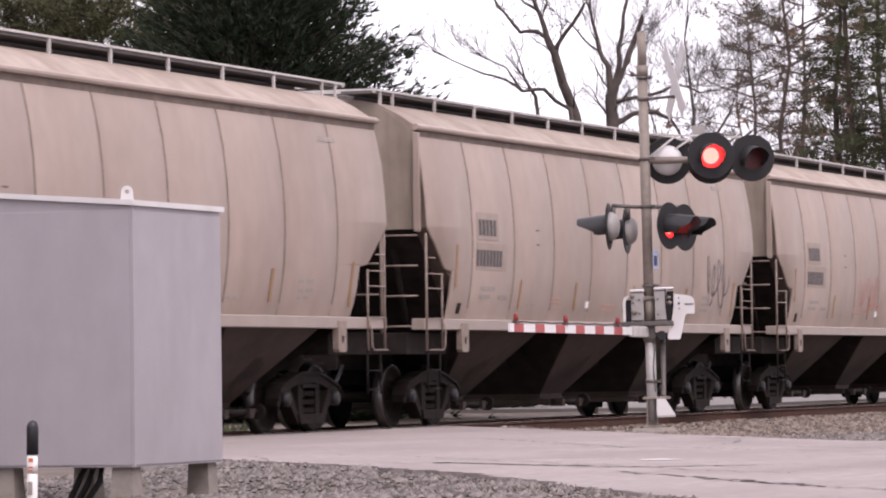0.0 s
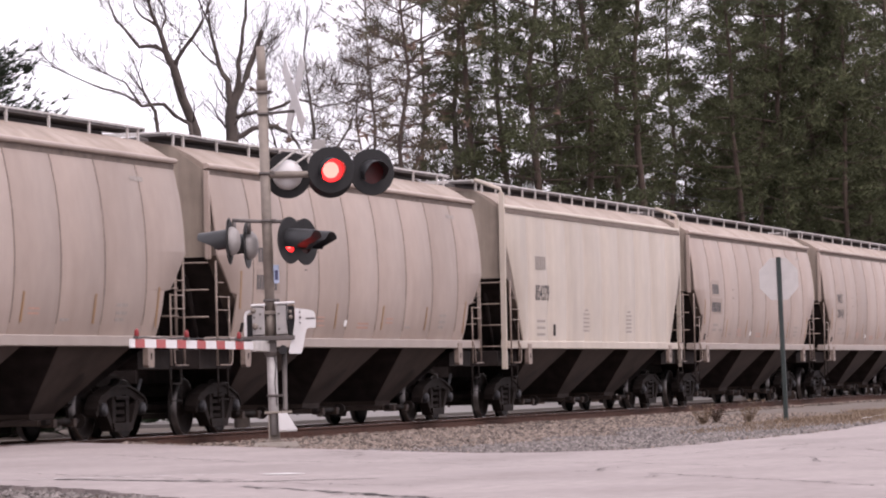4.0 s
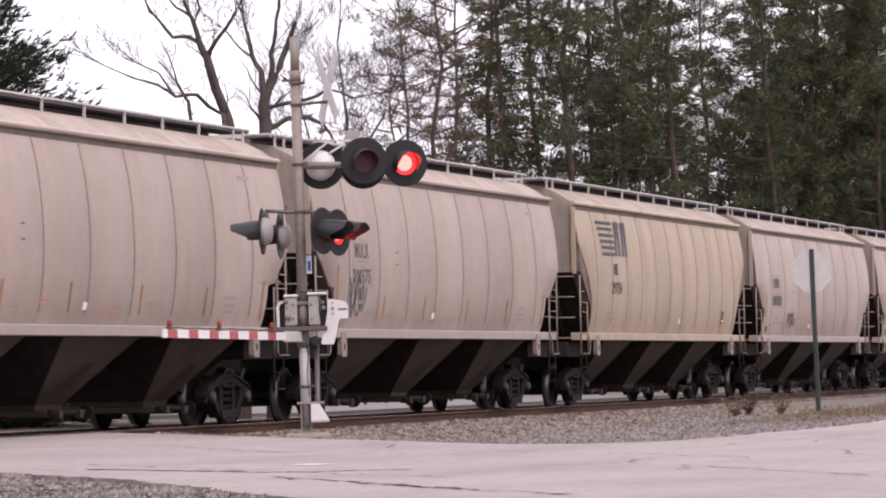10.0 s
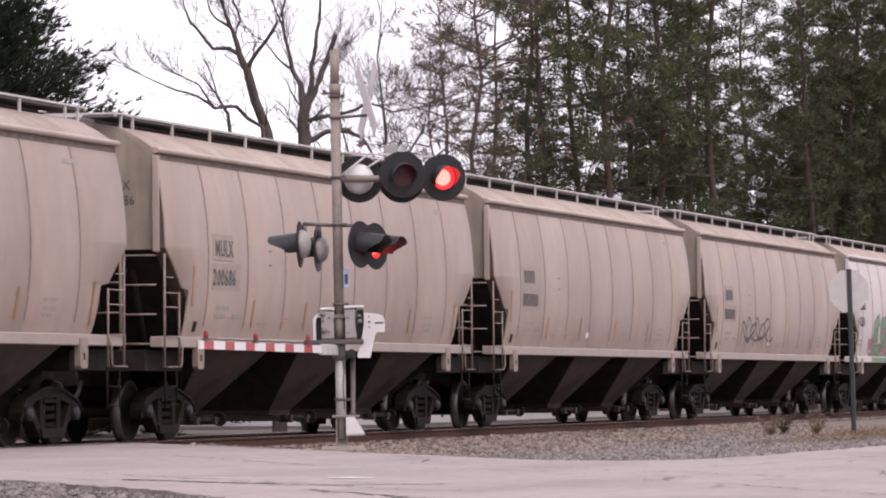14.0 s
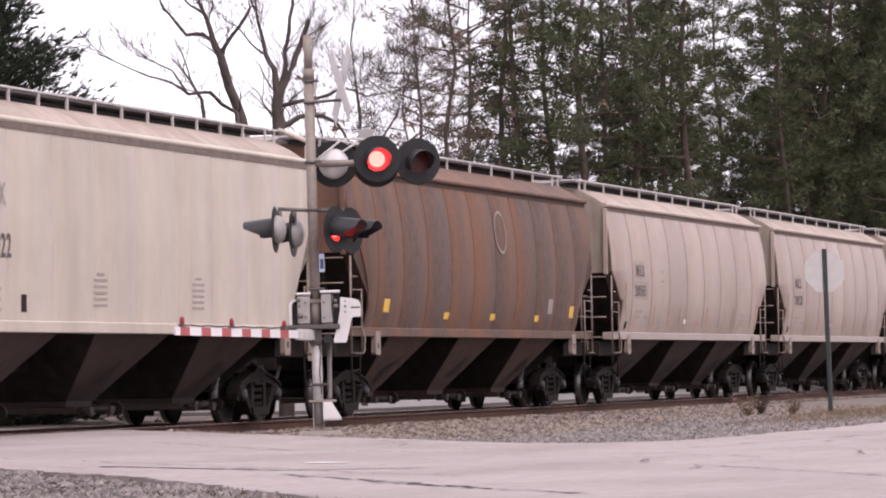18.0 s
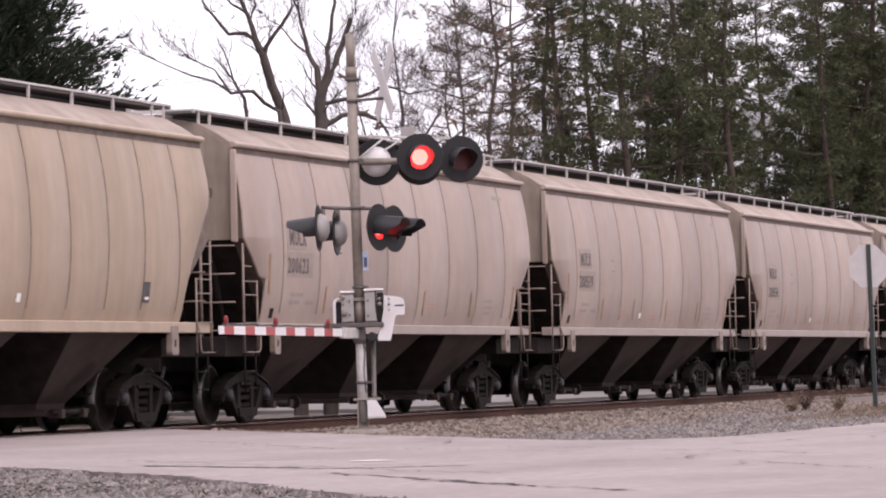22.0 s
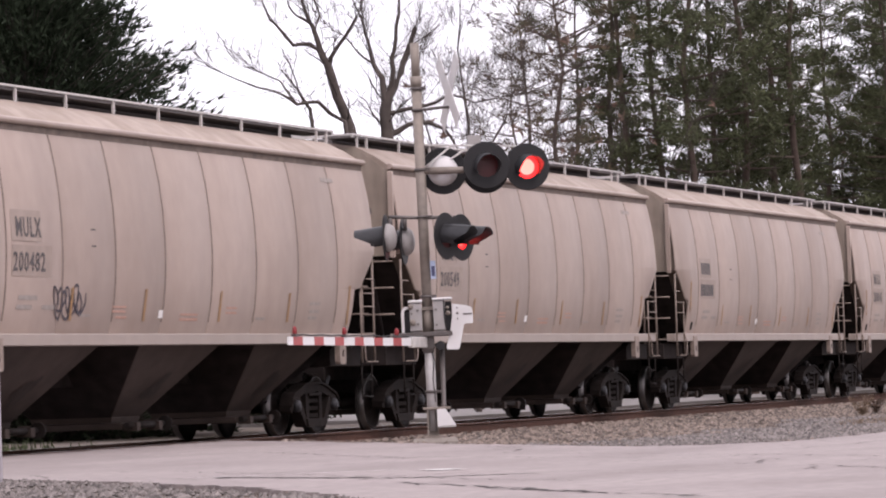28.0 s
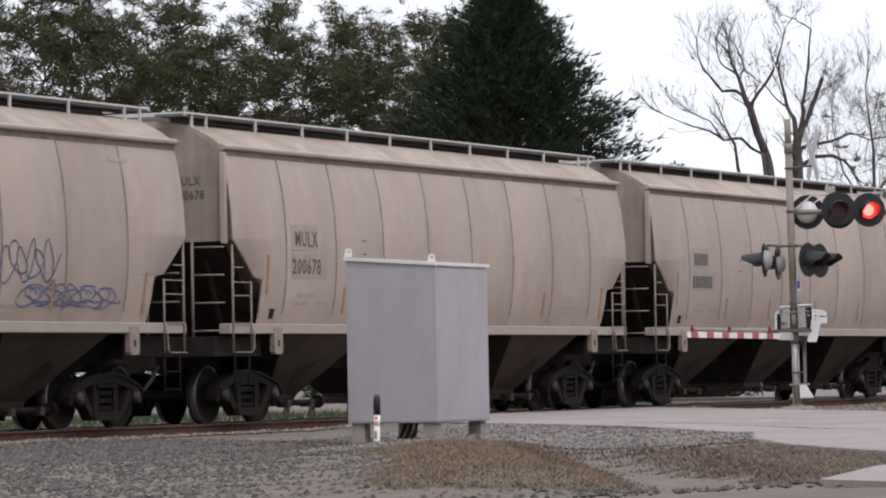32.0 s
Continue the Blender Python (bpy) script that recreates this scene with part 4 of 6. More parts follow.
    part("hatch_trough", MB().box(-0.42, 0.42, -half + 0.3, half - 0.3, 4.58, 4.825, 0.02), M["grating"], car)
    for k in range(8):
        u = -half + 1.2 + k * (2 * half - 2.4) / 7
        part("hatch_clamp", MB().box(-0.38, 0.38, u - 0.05, u + 0.05, 4.78, 4.83, 0.01), M["galv"], car)
    for s in (-1, 1):
        part("running_board", MB().box(s * 0.68 - 0.24, s * 0.68 + 0.24, -half - 0.25, half + 0.25, 4.79, 4.832), M["grating"], car)
    part("walkway_rail", MB().box(0.922, 0.95, -half - 0.25, half + 0.25, 4.834, 4.862), M["galv"], car, "pale steel walkway edge")
    for k in range(boards):
        u = -half + 0.55 + k * (2 * half - 1.1) / (boards - 1)
        part("walkway_post", MB().box(0.905, 0.94, u - 0.02, u + 0.02, 4.60, 4.83), M["galv"], car)
    for u in (half - 0.05, -half + 0.05):
        part("walkway_post", MB().box(0.905, 0.94, u - 0.02, u + 0.02, 4.60, 4.83), M["galv"], car)
    for s in (-1, 1):
        m = MB().box(-0.95, 0.95, s * (half + 0.22) - 0.02, s * (half + 0.22) + 0.02, 4.80, 4.86)
        part("end_walkway_rail", m, M["galv"], car)
    # side sill with its brackets
    for s in (-1, 1):
        x0, x1 = sorted((s * 1.42, s * 1.60))
        part("side_sill", MB().box(x0, x1, -half - 0.08, half + 0.08, 1.40, 1.56, 0.012), M[sill_tone], car)
    for u in (-half + 1.62, half - 1.62):
        m = MB().prism([(u - 0.15, 1.50), (u - 0.15, 1.12), (u - 0.11, 1.08), (u + 0.11, 1.08), (u + 0.15, 1.12), (u + 0.15, 1.50)], "x", 1.53, 1.615)
        part("jacking_pad", m, M["ladder"], car)
        # dark plate in place of the slot's shaded hole
        part("pad_slot", MB().box(1.616, 1.62, u - 0.03, u + 0.03, 1.2, 1.3), M["shadeblack"], car)
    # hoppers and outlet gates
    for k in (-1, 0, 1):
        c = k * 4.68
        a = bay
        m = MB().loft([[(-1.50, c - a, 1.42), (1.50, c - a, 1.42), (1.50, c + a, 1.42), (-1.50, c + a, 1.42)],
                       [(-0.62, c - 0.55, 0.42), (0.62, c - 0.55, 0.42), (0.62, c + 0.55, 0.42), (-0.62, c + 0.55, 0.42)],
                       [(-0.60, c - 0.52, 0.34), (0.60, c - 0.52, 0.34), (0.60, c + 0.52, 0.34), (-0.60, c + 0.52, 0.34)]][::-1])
        part("hopper", m, M["hopper" if paint != "rust" else "rustseam"], car, "dusty tapering discharge hopper darkened for underbody shade")
        # fore and aft slopes: the shade between hoppers is put into their colour
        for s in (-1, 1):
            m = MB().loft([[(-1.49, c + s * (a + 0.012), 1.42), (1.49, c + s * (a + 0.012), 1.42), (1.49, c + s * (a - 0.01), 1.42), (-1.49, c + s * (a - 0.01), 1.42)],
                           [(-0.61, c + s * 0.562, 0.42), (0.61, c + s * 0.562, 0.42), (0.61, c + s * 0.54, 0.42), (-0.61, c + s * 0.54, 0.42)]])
            part("hopper_slope", m, M["shadeblack"], car, "hopper slope sheet coloured near black for its shade")
        # a slanting smear of oil across the sloping side
        m = MB()
        ring = []
        for q in range(16):
            a = q * math.pi / 8
            wob = 1 + 0.25 * math.sin(3 * a + k * 2) + 0.12 * math.sin(5 * a)
            along, down = 0.24 * wob * math.cos(a) - 0.16 * math.sin(a), 0.60 + 0.19 * wob * math.sin(a)
            ring.append((1.50 - 0.88 * down + 0.008, c + 0.22 + 0.1 * k + along, 1.42 - down - 0.007))
        m.add([(1.50 - 0.88 * 0.60 + 0.009, c + 0.22 + 0.1 * k, 1.42 - 0.60 - 0.008)] + ring, [(0, q + 1, (q + 1) % 16 + 1) for q in range(16)])
        part("grime_smear", m, M["oilstain"], car, "dark smear of oil and dust")
        m = MB().box(-0.78, 0.78, c - 0.62, c + 0.62, 0.24, 0.335, 0.01)
        m.box(0.78, 0.98, c - 0.5, c - 0.36, 0.22, 0.34)
        m.box(0.78, 0.98, c + 0.36, c + 0.5, 0.22, 0.34)
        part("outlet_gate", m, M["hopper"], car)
        m = MB().tube([(0.9, c - 0.7, 0.30), (0.9, c + 0.7, 0.30)], 0.045, 8)
        m.disc((0.9, c + 0.8, 0.3), (0, 1, 0), 0.11, 0.06, 10)
        part("gate_shaft", m, M["iron"], car)
    part("centre_sill", MB().box(-0.25, 0.25, -half + 0.5, half - 0.5, 0.86, 1.2), M["shadeblack"], car)
    # ladders and the corner post
    part("side_ladder", corner_ladder(half - 0.02, half - 0.66, 1.61), M["ladder"], car)
    part("side_ladder", corner_ladder(-half + 0.02, -half + 0.66, 1.61), M["ladder"], car)
    part("step_ladder", ladder(half - 0.62, half - 0.12, 1.58, 0.50, 1.15, 3), M["iron"], car)
    part("step_ladder", ladder(-half + 0.12, -half + 0.62, 1.58, 0.50, 1.15, 3), M["iron"], car)
    part("end_ladder", end_ladder(half + 0.05, 0.95, 1.5, 1.45, 2.75, 4), M["ladder"], car)
    part("end_ladder", end_ladder(-half - 0.05, 0.95, 1.5, 1.45, 2.75, 4), M["ladder"], car)
    part("corner_post", MB().box(1.47, 1.55, -half - 0.09, -half - 0.01, 2.80, 4.22, 0.01), M[paint], car)
    if kind == "cream":
        for s in (-1, 1):
            m = MB().box(1.44, 1.54, s * (half + 0.06) - 0.05, s * (half + 0.06) + 0.05, 0.98, 4.58, 0.01)
            m.tube([(1.49, s * (half + 0.06), 4.55), (1.46, s * (half + 0.06), 4.66), (0.95, s * (half + 0.14), 4.86)], 0.04, 8)
            part("end_post", m, M["cream"], car, "tall cream end post bent over to the roof")
    part("brake_wheel", MB().tube([(0.55, half + 0.06, 2.35), (0.55, half + 0.1, 2.35)], 0.26, 16), M["iron"], car)
    # trucks
    for s in (-1, 1):
        tr = part("truck", mesh_bolster, M["iron"], car, "dark cast steel truck", m=pose(0, s * (half - 1.56), 0))
        for x in (-1.0, 1.0):
            part("side_frame", mesh_frame, M["iron"], tr, m=pose(x, 0, 0))
        for y in (-0.89, 0.89):
            w = part("wheelset", mesh_wheel, M["iron"], tr, m=pose(0, y, 0.457))
            part("bearing_cap", mesh_cap, M["bearing"], tr, m=pose(1.1, y, 0.457))
    # small stencilled blocks and reflector bars low on the side
    def plate(name, u, z, w, h, mat, label=""):
        x = side(z) + 0.003
        tilt = math.atan2(side(z + 0.1) - side(z - 0.1), 0.2)
        m = MB().box(0, 0.003, -w / 2, w / 2, -h / 2, h / 2)
        part(name, m, M[mat], car, label, pose(x, u, z, 0, math.degrees(tilt), 0))
    if kind == "tan":
        for sR, z, h in ((-15.62, 2.33, 0.62), (-12.72, 1.95, 0.44), (-10.06, 1.95, 0.44), (-7.08, 1.95, 0.44), (-4.1, 1.95, 0.44), (-1.28, 2.0, 0.62)):
            plate("reflector_bar", half + sR, z, 0.075, h, "ochre", "faded ochre reflector strip")
        plate("white_tag", half - 9.42, 1.83, 0.16, 0.11, "whitetag", "small white routing tag")
        for sR, z, w, h, mt in ((-11.0, 1.86, 0.5, 0.03, "redink"), (-11.0, 1.92, 0.5, 0.03, "redink"), (-10.9, 1.78, 0.4, 0.03, "redink"), (-8.3, 1.76, 0.7, 0.04, "redink"), (-8.3, 1.83, 0.7, 0.03, "redink"),
                               (-6.6, 1.86, 0.45, 0.03, "redink"), (-6.6, 1.93, 0.45, 0.03, "redink"), (-2.9, 2.02, 0.5, 0.05, "greyink"), (-2.9, 1.90, 0.5, 0.05, "greyink"), (-2.95, 1.80, 0.4, 0.05, "greyink"),
                               (-14.2, 2.02, 0.62, 0.06, "greyink"), (-14.3, 1.90, 0.5, 0.06, "greyink"), (-13.5, 1.90, 0.4, 0.06, "greyink"), (-12.2, 1.80, 0.4, 0.04, "greyink"), (-5.3, 1.78, 0.4, 0.04, "greyink"),
                               (-1.95, 3.95, 0.6, 0.07, "greyink")):
            plate("stencil_line", half + sR, z, w, h, mt)
        for dz in (0, 0.22):
            plate("stencil_frame", half - 12.0, 2.72 + dz, 0.16, 0.02, "ink")
        plate("defect_card_holder", half - 15.35, 1.72, 0.16, 0.16, "iron", "small dark card holder")
    elif kind == "cream":
        for k in range(8):
            plate("reflector", half - 1.4 - k * (2 * half - 2.8) / 7, 1.48, 0.3, 0.12, "ochre" if k % 2 else "whitetag", "worn amber and white reflector")
        for sR in (-10.2, -5.9):
            for j in range(6):
                plate("stencil_line", half + sR, 2.25 - j * 0.09, 0.55 if j else 0.3, 0.04, "greyink")
        for j in range(3):
            plate("stencil_line", half - 14.4, 1.98 - j * 0.14, 0.7, 0.05, "greyink")
        plate("defect_card_holder", half - 13.2, 1.80, 0.2, 0.24, "iron", "small dark card holder")
    elif kind == "yellowtan":
        for sR in (-14.2, -11.2, -8.4, -5.6, -2.6):
            plate("reflector", half + sR, 1.48, 0.35, 0.11, "ochre", "amber reflector on the sill")
        for sR, z, w, h, mt in ((-2.8, 1.98, 0.3, 0.3, "ink"), (-2.75, 1.98, 0.16, 0.22, "whitetag"), (-7.6, 1.85, 0.14, 0.12, "whitetag"), (-12.2, 2.78, 0.3, 0.03, "greyink"), (-14.6, 2.0, 0.7, 0.05, "greyink"), (-14.6, 1.88, 0.6, 0.05, "greyink")):
            plate("stencil_line", half + sR, z + (0.004 if mt == "whitetag" else 0), w, h, mt)
    elif kind == "rust":
        for sR in (-15.3, -11.3, -8.0, -4.6, -1.8):
            plate("yellow_reflector", half + sR, 1.80 if sR > -15 and sR < -2 else 1.95, 0.34, 0.13 if sR > -15 and sR < -2 else 0.24, "yellow", "yellow reflector patch")
        ring = MB()
        n = 28
        ring.loft([[(0.0, 0.42 * k * math.cos(a * 2 * math.pi / n), 0.42 * k * math.sin(a * 2 * math.pi / n)) for a in range(n)] for k in (0.9, 0.93, 1.0)], caps=False)
        part("emblem_ring", ring, M["greyink"], car, "pale oval emblem outline", pose(side(3.45) + 0.014, half - 7.5, 3.45, 0, -6.5, 0))
        plate("stencil_line", half - 3.6, 2.05, 0.35, 0.3, "greyink")
    elif kind == "white":
        for sR, z, w, h, mt in ((-17.0, 2.0, 0.8, 0.05, "greyink"), (-17.0, 1.88, 0.7, 0.05, "greyink"), (-7.6, 2.3, 1.2, 0.1, "redink"), (-7.6, 2.12, 1.2, 0.08, "redink"), (-2.0, 2.0, 0.6, 0.05, "greyink")):
            plate("stencil_line", half + sR, z, w, h, mt)
        for sR, z, h in ((-17.6, 2.2, 0.8), (-1.3, 2.2, 0.9)):
            plate("reflector_bar", half + sR, z, 0.09, h, "ochre", "ochre reflector strip")
    return car


TO_SIDE = Matrix(((0, 0, 1, 0), (1, 0, 0, 0), (0, 1, 0, 0), (0, 0, 0, 1)))


def write(car, text, u, z, size, mat, side, squeeze=0.8, name="lettering"):
    """Stencilled letters on the side towards the road; u is the left end, z the foot of the letters."""
    zz = z + size * 0.35
    tilt = math.degrees(math.atan2(side(zz + 0.1) - side(zz - 0.1), 0.2))
    part(name, lettering(text, size, M[mat], squeeze), M[mat], car, "stencilled lettering", pose(side(zz) - math.tan(radians(tilt)) * size * 0.35 + 0.009, u, z, 0, tilt, 0) @ TO_SIDE)


def bars(car, u, z, w, h, n, mat, side):
    """Blurred, unreadable lettering: upright bars."""
    for k in range(n):
        m = MB().box(0, 0.003, -w / n * 0.36, w / n * 0.36, -h / 2, h / 2)
        part("lettering_bar", m, M[mat], car, "", pose(side(z) + 0.007, u + w * (k + 0.5) / n, z, 0, math.degrees(math.atan2(side(z + 0.1) - side(z - 0.1), 0.2)), 0))


def scribble(car, u, z, w, h, mat, side, seed, loops=7, thick=0.03, label="sprayed scribble"):
    """A looping spray-can scribble lying on the side."""
    r = random.Random(seed)
    pts = []
    n = loops * 12
    for i in range(n):
        t = i / (n - 1)
        a = t * loops * 2 * math.pi
        yy = u + w * (t + 0.10 * math.cos(a) * (1 + 0.5 * r.random()))
        zz = z + h * (0.5 + 0.42 * math.sin(a + 0.7 * math.sin(a * 0.37 + seed)) * (0.5 + 0.5 * math.sin(a * 0.23 + seed) ** 2))
        pts.append((side(zz) + 0.006, yy, zz))
    rows = []
    for i, p in enumerate(pts):
        d = Vector(pts[min(i + 1, n - 1)]) - Vector(pts[max(i - 1, 0)])
        nn = Vector((0, -d.z, d.y)).normalized() * thick / 2
        rows.append([Vector(p) - nn, Vector(p) + nn])
    m = MB().loft(rows, caps=False, closed=False)
    part("graffiti", m, M[mat], car, label)


def ribbon(car, name, pts, thick, mat, side, off, label=""):
    """A flat painted stroke along points (u, z) that follows the bulge of the side."""
    fine = []
    for (u0, z0), (u1, z1) in zip(pts, pts[1:]):
        fine += [(u0 + (u1 - u0) * q / 4, z0 + (z1 - z0) * q / 4) for q in range(4)]
    fine.append(pts[-1])
    rows = []
    for i, (u, z) in enumerate(fine):
        a, b = fine[max(i - 1, 0)], fine[min(i + 1, len(fine) - 1)]
        du, dz = b[0] - a[0], b[1] - a[1]
        n = math.hypot(du, dz) or 1.0
        du, dz = du / n * thick / 2, dz / n * thick / 2
        if i == 0:
            u, z = u - du, z - dz
        elif i == len(fine) - 1:
            u, z = u + du, z + dz
        edge = [(u - dz, max(1.58, z + du)), (u + dz, max(1.58, z - du))]
        rows.append([(side(zz) + off, uu, zz) for uu, zz in edge])
    part(name, MB().loft(rows, caps=False, closed=False), M[mat], car, label)


# angular sprayed letter forms in a unit square, stroke by stroke
FORMS = (
    (((0.9, 1.0), (0.15, 0.85), (0.0, 0.0), (0.8, 0.12)), ((0.08, 0.45), (0.7, 0.55))),
    (((0.95, 0.95), (0.25, 0.9), (0.3, 0.55), (0.85, 0.45), (0.7, 0.05), (0.0, 0.1)),),
    (((0.1, 1.0), (0.05, 0.0)), ((0.9, 1.05), (0.85, 0.05)), ((0.05, 0.45), (0.9, 0.55))),
    (((0.45, 1.0), (0.4, 0.0)),),
    (((0.0, 0.0), (0.1, 0.95), (0.8, 0.8), (0.7, 0.5), (0.1, 0.45), (0.95, 0.0)),),
)


def block_piece(car, u, z, w, h, side):
    """Fat sprayed letter shapes in green with dark edges over pink patches."""
    for k, (du, dz, rw, rh) in enumerate(((-0.05, 0.25, 0.45, 0.5), (0.38, 0.6, 0.5, 0.55), (0.62, 0.6, 0.35, 0.5), (0.97, 0.3, 0.4, 0.55), (0.5, 0.1, 0.6, 0.35))):
        poly = []
        for i in range(16):
            a = i / 16 * 2 * math.pi
            rad = 1 + 0.2 * math.sin(3 * a + k * 1.7) + 0.12 * math.cos(5 * a + k)
            zz = max(1.6, z + h * (dz + math.sin(a) * rh * 0.5 * rad))
            poly.append((side(zz) + 0.004, u + w * du + math.cos(a) * rw * rad, zz))
        zc = z + h * dz
        part("graffiti_patch", MB().add([(side(zc) + 0.0045, u + w * du, zc)] + poly, [(0, i + 1, (i + 1) % 16 + 1) for i in range(16)]), M["graf_pink"], car, "sprayed pink patch")
    step = w / 5
    for k, form in enumerate(FORMS):
        for stroke in form:
            pts = [(u + step * (k + 0.12 + 0.76 * a), z + h * (0.05 + 0.9 * b)) for a, b in stroke]
            ribbon(car, "graffiti_edge", pts, 0.36, "graf_dark", side, 0.0065, "dark green sprayed edge")
            ribbon(car, "graffiti_letter", pts, 0.28, "graf_green", side, 0.0085, "green sprayed letter shape")


def outline_piece(car, u, z, w, h, side, mat):
    """Hollow sprayed letters: only their thin doubled outlines."""
    step = w / 4
    for k, form in enumerate((FORMS[4], FORMS[1], FORMS[0], FORMS[2])):
        for stroke in form:
            for shift in (-0.07, 0.07):
                pts = [(u + step * (k + 0.12 + 0.7 * a) + shift, z + h * (0.05 + 0.9 * b) + shift * 0.6) for a, b in stroke]
                ribbon(car, "graffiti_line", pts, 0.035, mat, side, 0.006, "thin sprayed outline")


HALF = 8.41
proto = {
    "tan": hopper_car("tan", "dusty tan covered hopper car with bulging riveted sides", "tan", "seam", HALF, 9, bulged, plain_cut),
    "cream": hopper_car("cream", "cream covered hopper car with straight sides and amber sill reflectors", "cream", "seam", 8.62, 10, straight, slant_cut, 15, "cream", False),
    "yellowtan": hopper_car("yellowtan", "yellowed tan covered hopper car with a striped black emblem", "yellowtan", "seam", 8.75, 12, bulged, curved_cut, 11, "yellowtan", True, 1.35),
    "rust": hopper_car("rust", "heavily rusted brown covered hopper car with an oval emblem", "rust", "rustseam", 8.75, 11, bulged, curved_cut, 11, "rust", True, 1.35),
    "white": hopper_car("white", "off-white covered hopper car with green and black graffiti", "white", "seam", 9.15, 12, bulged, plain_cut, 11, "white"),
}
# place of each car's far end along the track at the start, in metres
ENDS = (
    (1, 17.81), (2, 36.27), (3, 54.73), (4, 73.19), (5, 91.64), (6, 109.84),
    (7, 128.17), (8, 146.54), (9, 164.97), (10, 184.64), (11, 202.74), (12, 221.30),
    (13, 239.54), (14, 258.06), (15, 276.53), (16, 294.98), (17, 314.51), (18, 332.86),
    (19, 351.39), (20, 369.89), (21, 388.20), (22, 406.67), (23, 426.78), (24, 445.76),
    (25, 465.20), (26, 483.82), (27, 502.32), (28, 521.88), (29, 540.17), (30, 558.66),
    (31, 577.03), (32, 595.46), (33, 613.88), (34, 632.12), (35, 650.62), (36, 668.90),
    (37, 687.35), (38, 705.62), (39, 724.07), (40, 742.51), (41, 760.95), (42, 779.39),
    (43, 797.83), (44, 816.27), (45, 834.71),
)
KIND = {10: "cream", 17: "yellowtan", 23: "white", 24: "cream", 25: "rust", 28: "yellowtan"}
HALVES = {"tan": HALF, "cream": 8.62, "yellowtan": 8.75, "rust": 8.75, "white": 9.15}
NUMBERS = {6: "200646", 7: "200685", 12: "200433", 13: "200560", 15: "200679", 16: "200575", 19: "200653", 20: "200686", 26: "200503", 27: "200528", 29: "200623", 30: "200519", 31: "200654", 34: "200659", 35: "200482", 36: "200549", 38: "200643", 39: "200678"}
SCRIBBLES = {
    4: ((-2.9, 1.75, 1.2, 1.1, "graf_black", 4, 0.035),),
    5: ((-10.9, 1.75, 1.6, 0.9, "graf_red", 5, 0.03), (-8.0, 1.85, 1.0, 0.6, "whitetag", 5, 0.06), (-6.0, 1.65, 1.3, 0.9, "graf_blue", 5, 0.07), (-2.9, 1.8, 1.2, 0.8, "graf_red", 4, 0.06)),
    14: ((-12.6, 1.7, 0.7, 0.6, "graf_black", 4, 0.03),),
    16: ((-14.9, 1.7, 0.9, 0.9, "graf_black", 5, 0.05),),
    18: ((-12.6, 1.75, 0.9, 0.5, "graf_black", 6, 0.05),),
    22: ((-12.6, 1.75, 3.2, 0.75, "graf_black", 6, 0.06),),
    35: ((-13.3, 1.7, 0.95, 0.55, "graf_black", 7, 0.04),),
    38: ((-5.6, 2.0, 1.5, 0.8, "graf_blue", 6, 0.03), (-4.9, 1.72, 2.6, 0.42, "graf_blue", 13, 0.026)),
}
cars = []
for k, far_end in ENDS:
    kind = KIND.get(k, "tan")
    cars.append((k, kind, HALVES[kind], far_end - HALVES[kind]))
made_cars = []
for k, kind, half, yc in cars:
    car = copy_thing(proto[kind], pose(TRACK_X, yc, 0))
    made_cars.append((car, yc))
    side = straight if kind == "cream" else bulged
    if kind == "tan":
        num = NUMBERS.get(k)
        for z, w, h in ((2.94, 0.98, 0.40), (2.49, 1.32, 0.40)):
            tilt = math.degrees(math.atan2(side(z + 0.1) - side(z - 0.1), 0.2))
            part("stencil_patch", MB().box(0, 0.002, -0.06, w - 0.06, -h / 2, h / 2), M["stencilpatch"], car, "darker painted patch behind the lettering", pose(side(z) + 0.003, half - 14.72, z, 0, tilt, 0))
        if num:
            write(car, "MULX", half - 14.65, 2.80, 0.36, "ink", side, 0.80)
            write(car, num, half - 14.75, 2.36, 0.35, "ink", side, 0.90)
            for text, z in (("MULX", 3.72), (num, 3.50)):
                part("lettering", lettering(text, 0.2, M["ink"], 0.8), M["ink"], car, "stencilled lettering", pose(0.62, -half - 0.018, z, 90, 0, 0))
        else:
            bars(car, half - 14.7, 2.92, 0.8, 0.24, 5, "ink", side)
            bars(car, half - 14.8, 2.47, 1.15, 0.24, 8, "ink", side)
    elif kind == "cream":
        if k == 24:
            write(car, "AOKX", half - 14.9, 3.12, 0.44, "greyink", side, 0.75)
        else:
            bars(car, half - 14.9, 3.2, 0.95, 0.28, 5, "greyink", side)
        write(car, "854022" if k == 24 else "854379", half - 14.9, 2.42, 0.46, "ink", side, 0.78)
    elif kind == "yellowtan":
        # the owner's emblem as plain shapes: stripes and two slanted blocks
        for j in range(6):
            z = 3.92 - j * 0.135
            part("emblem_stripe", MB().box(0, 0.003, 0, 1.45 - 0.06 * j, 0, 0.066), M["ink"], car, "black emblem stripe", pose(bulged(z) + 0.01, half - 15.75 + 0.06 * j, z))
        for j in range(2):
            u0 = half - 14.25 + j * 0.66
            part("emblem_block", MB().prism([(0, 0), (0.2, 0), (0.36, 0.76), (0.16, 0.76)], "x", 0, 0.003), M["ink"], car, "black slanted emblem block", pose(bulged(3.25) + 0.006, u0, 3.25, 0, -6.5, 0))
            part("emblem_block", MB().prism([(0.3, 0), (0.52, 0), (0.58, 0.76), (0.38, 0.76)], "x", 0, 0.003), M["ink"], car, "black slanted emblem block", pose(bulged(3.25) + 0.009, u0, 3.25, 0, -6.5, 0))
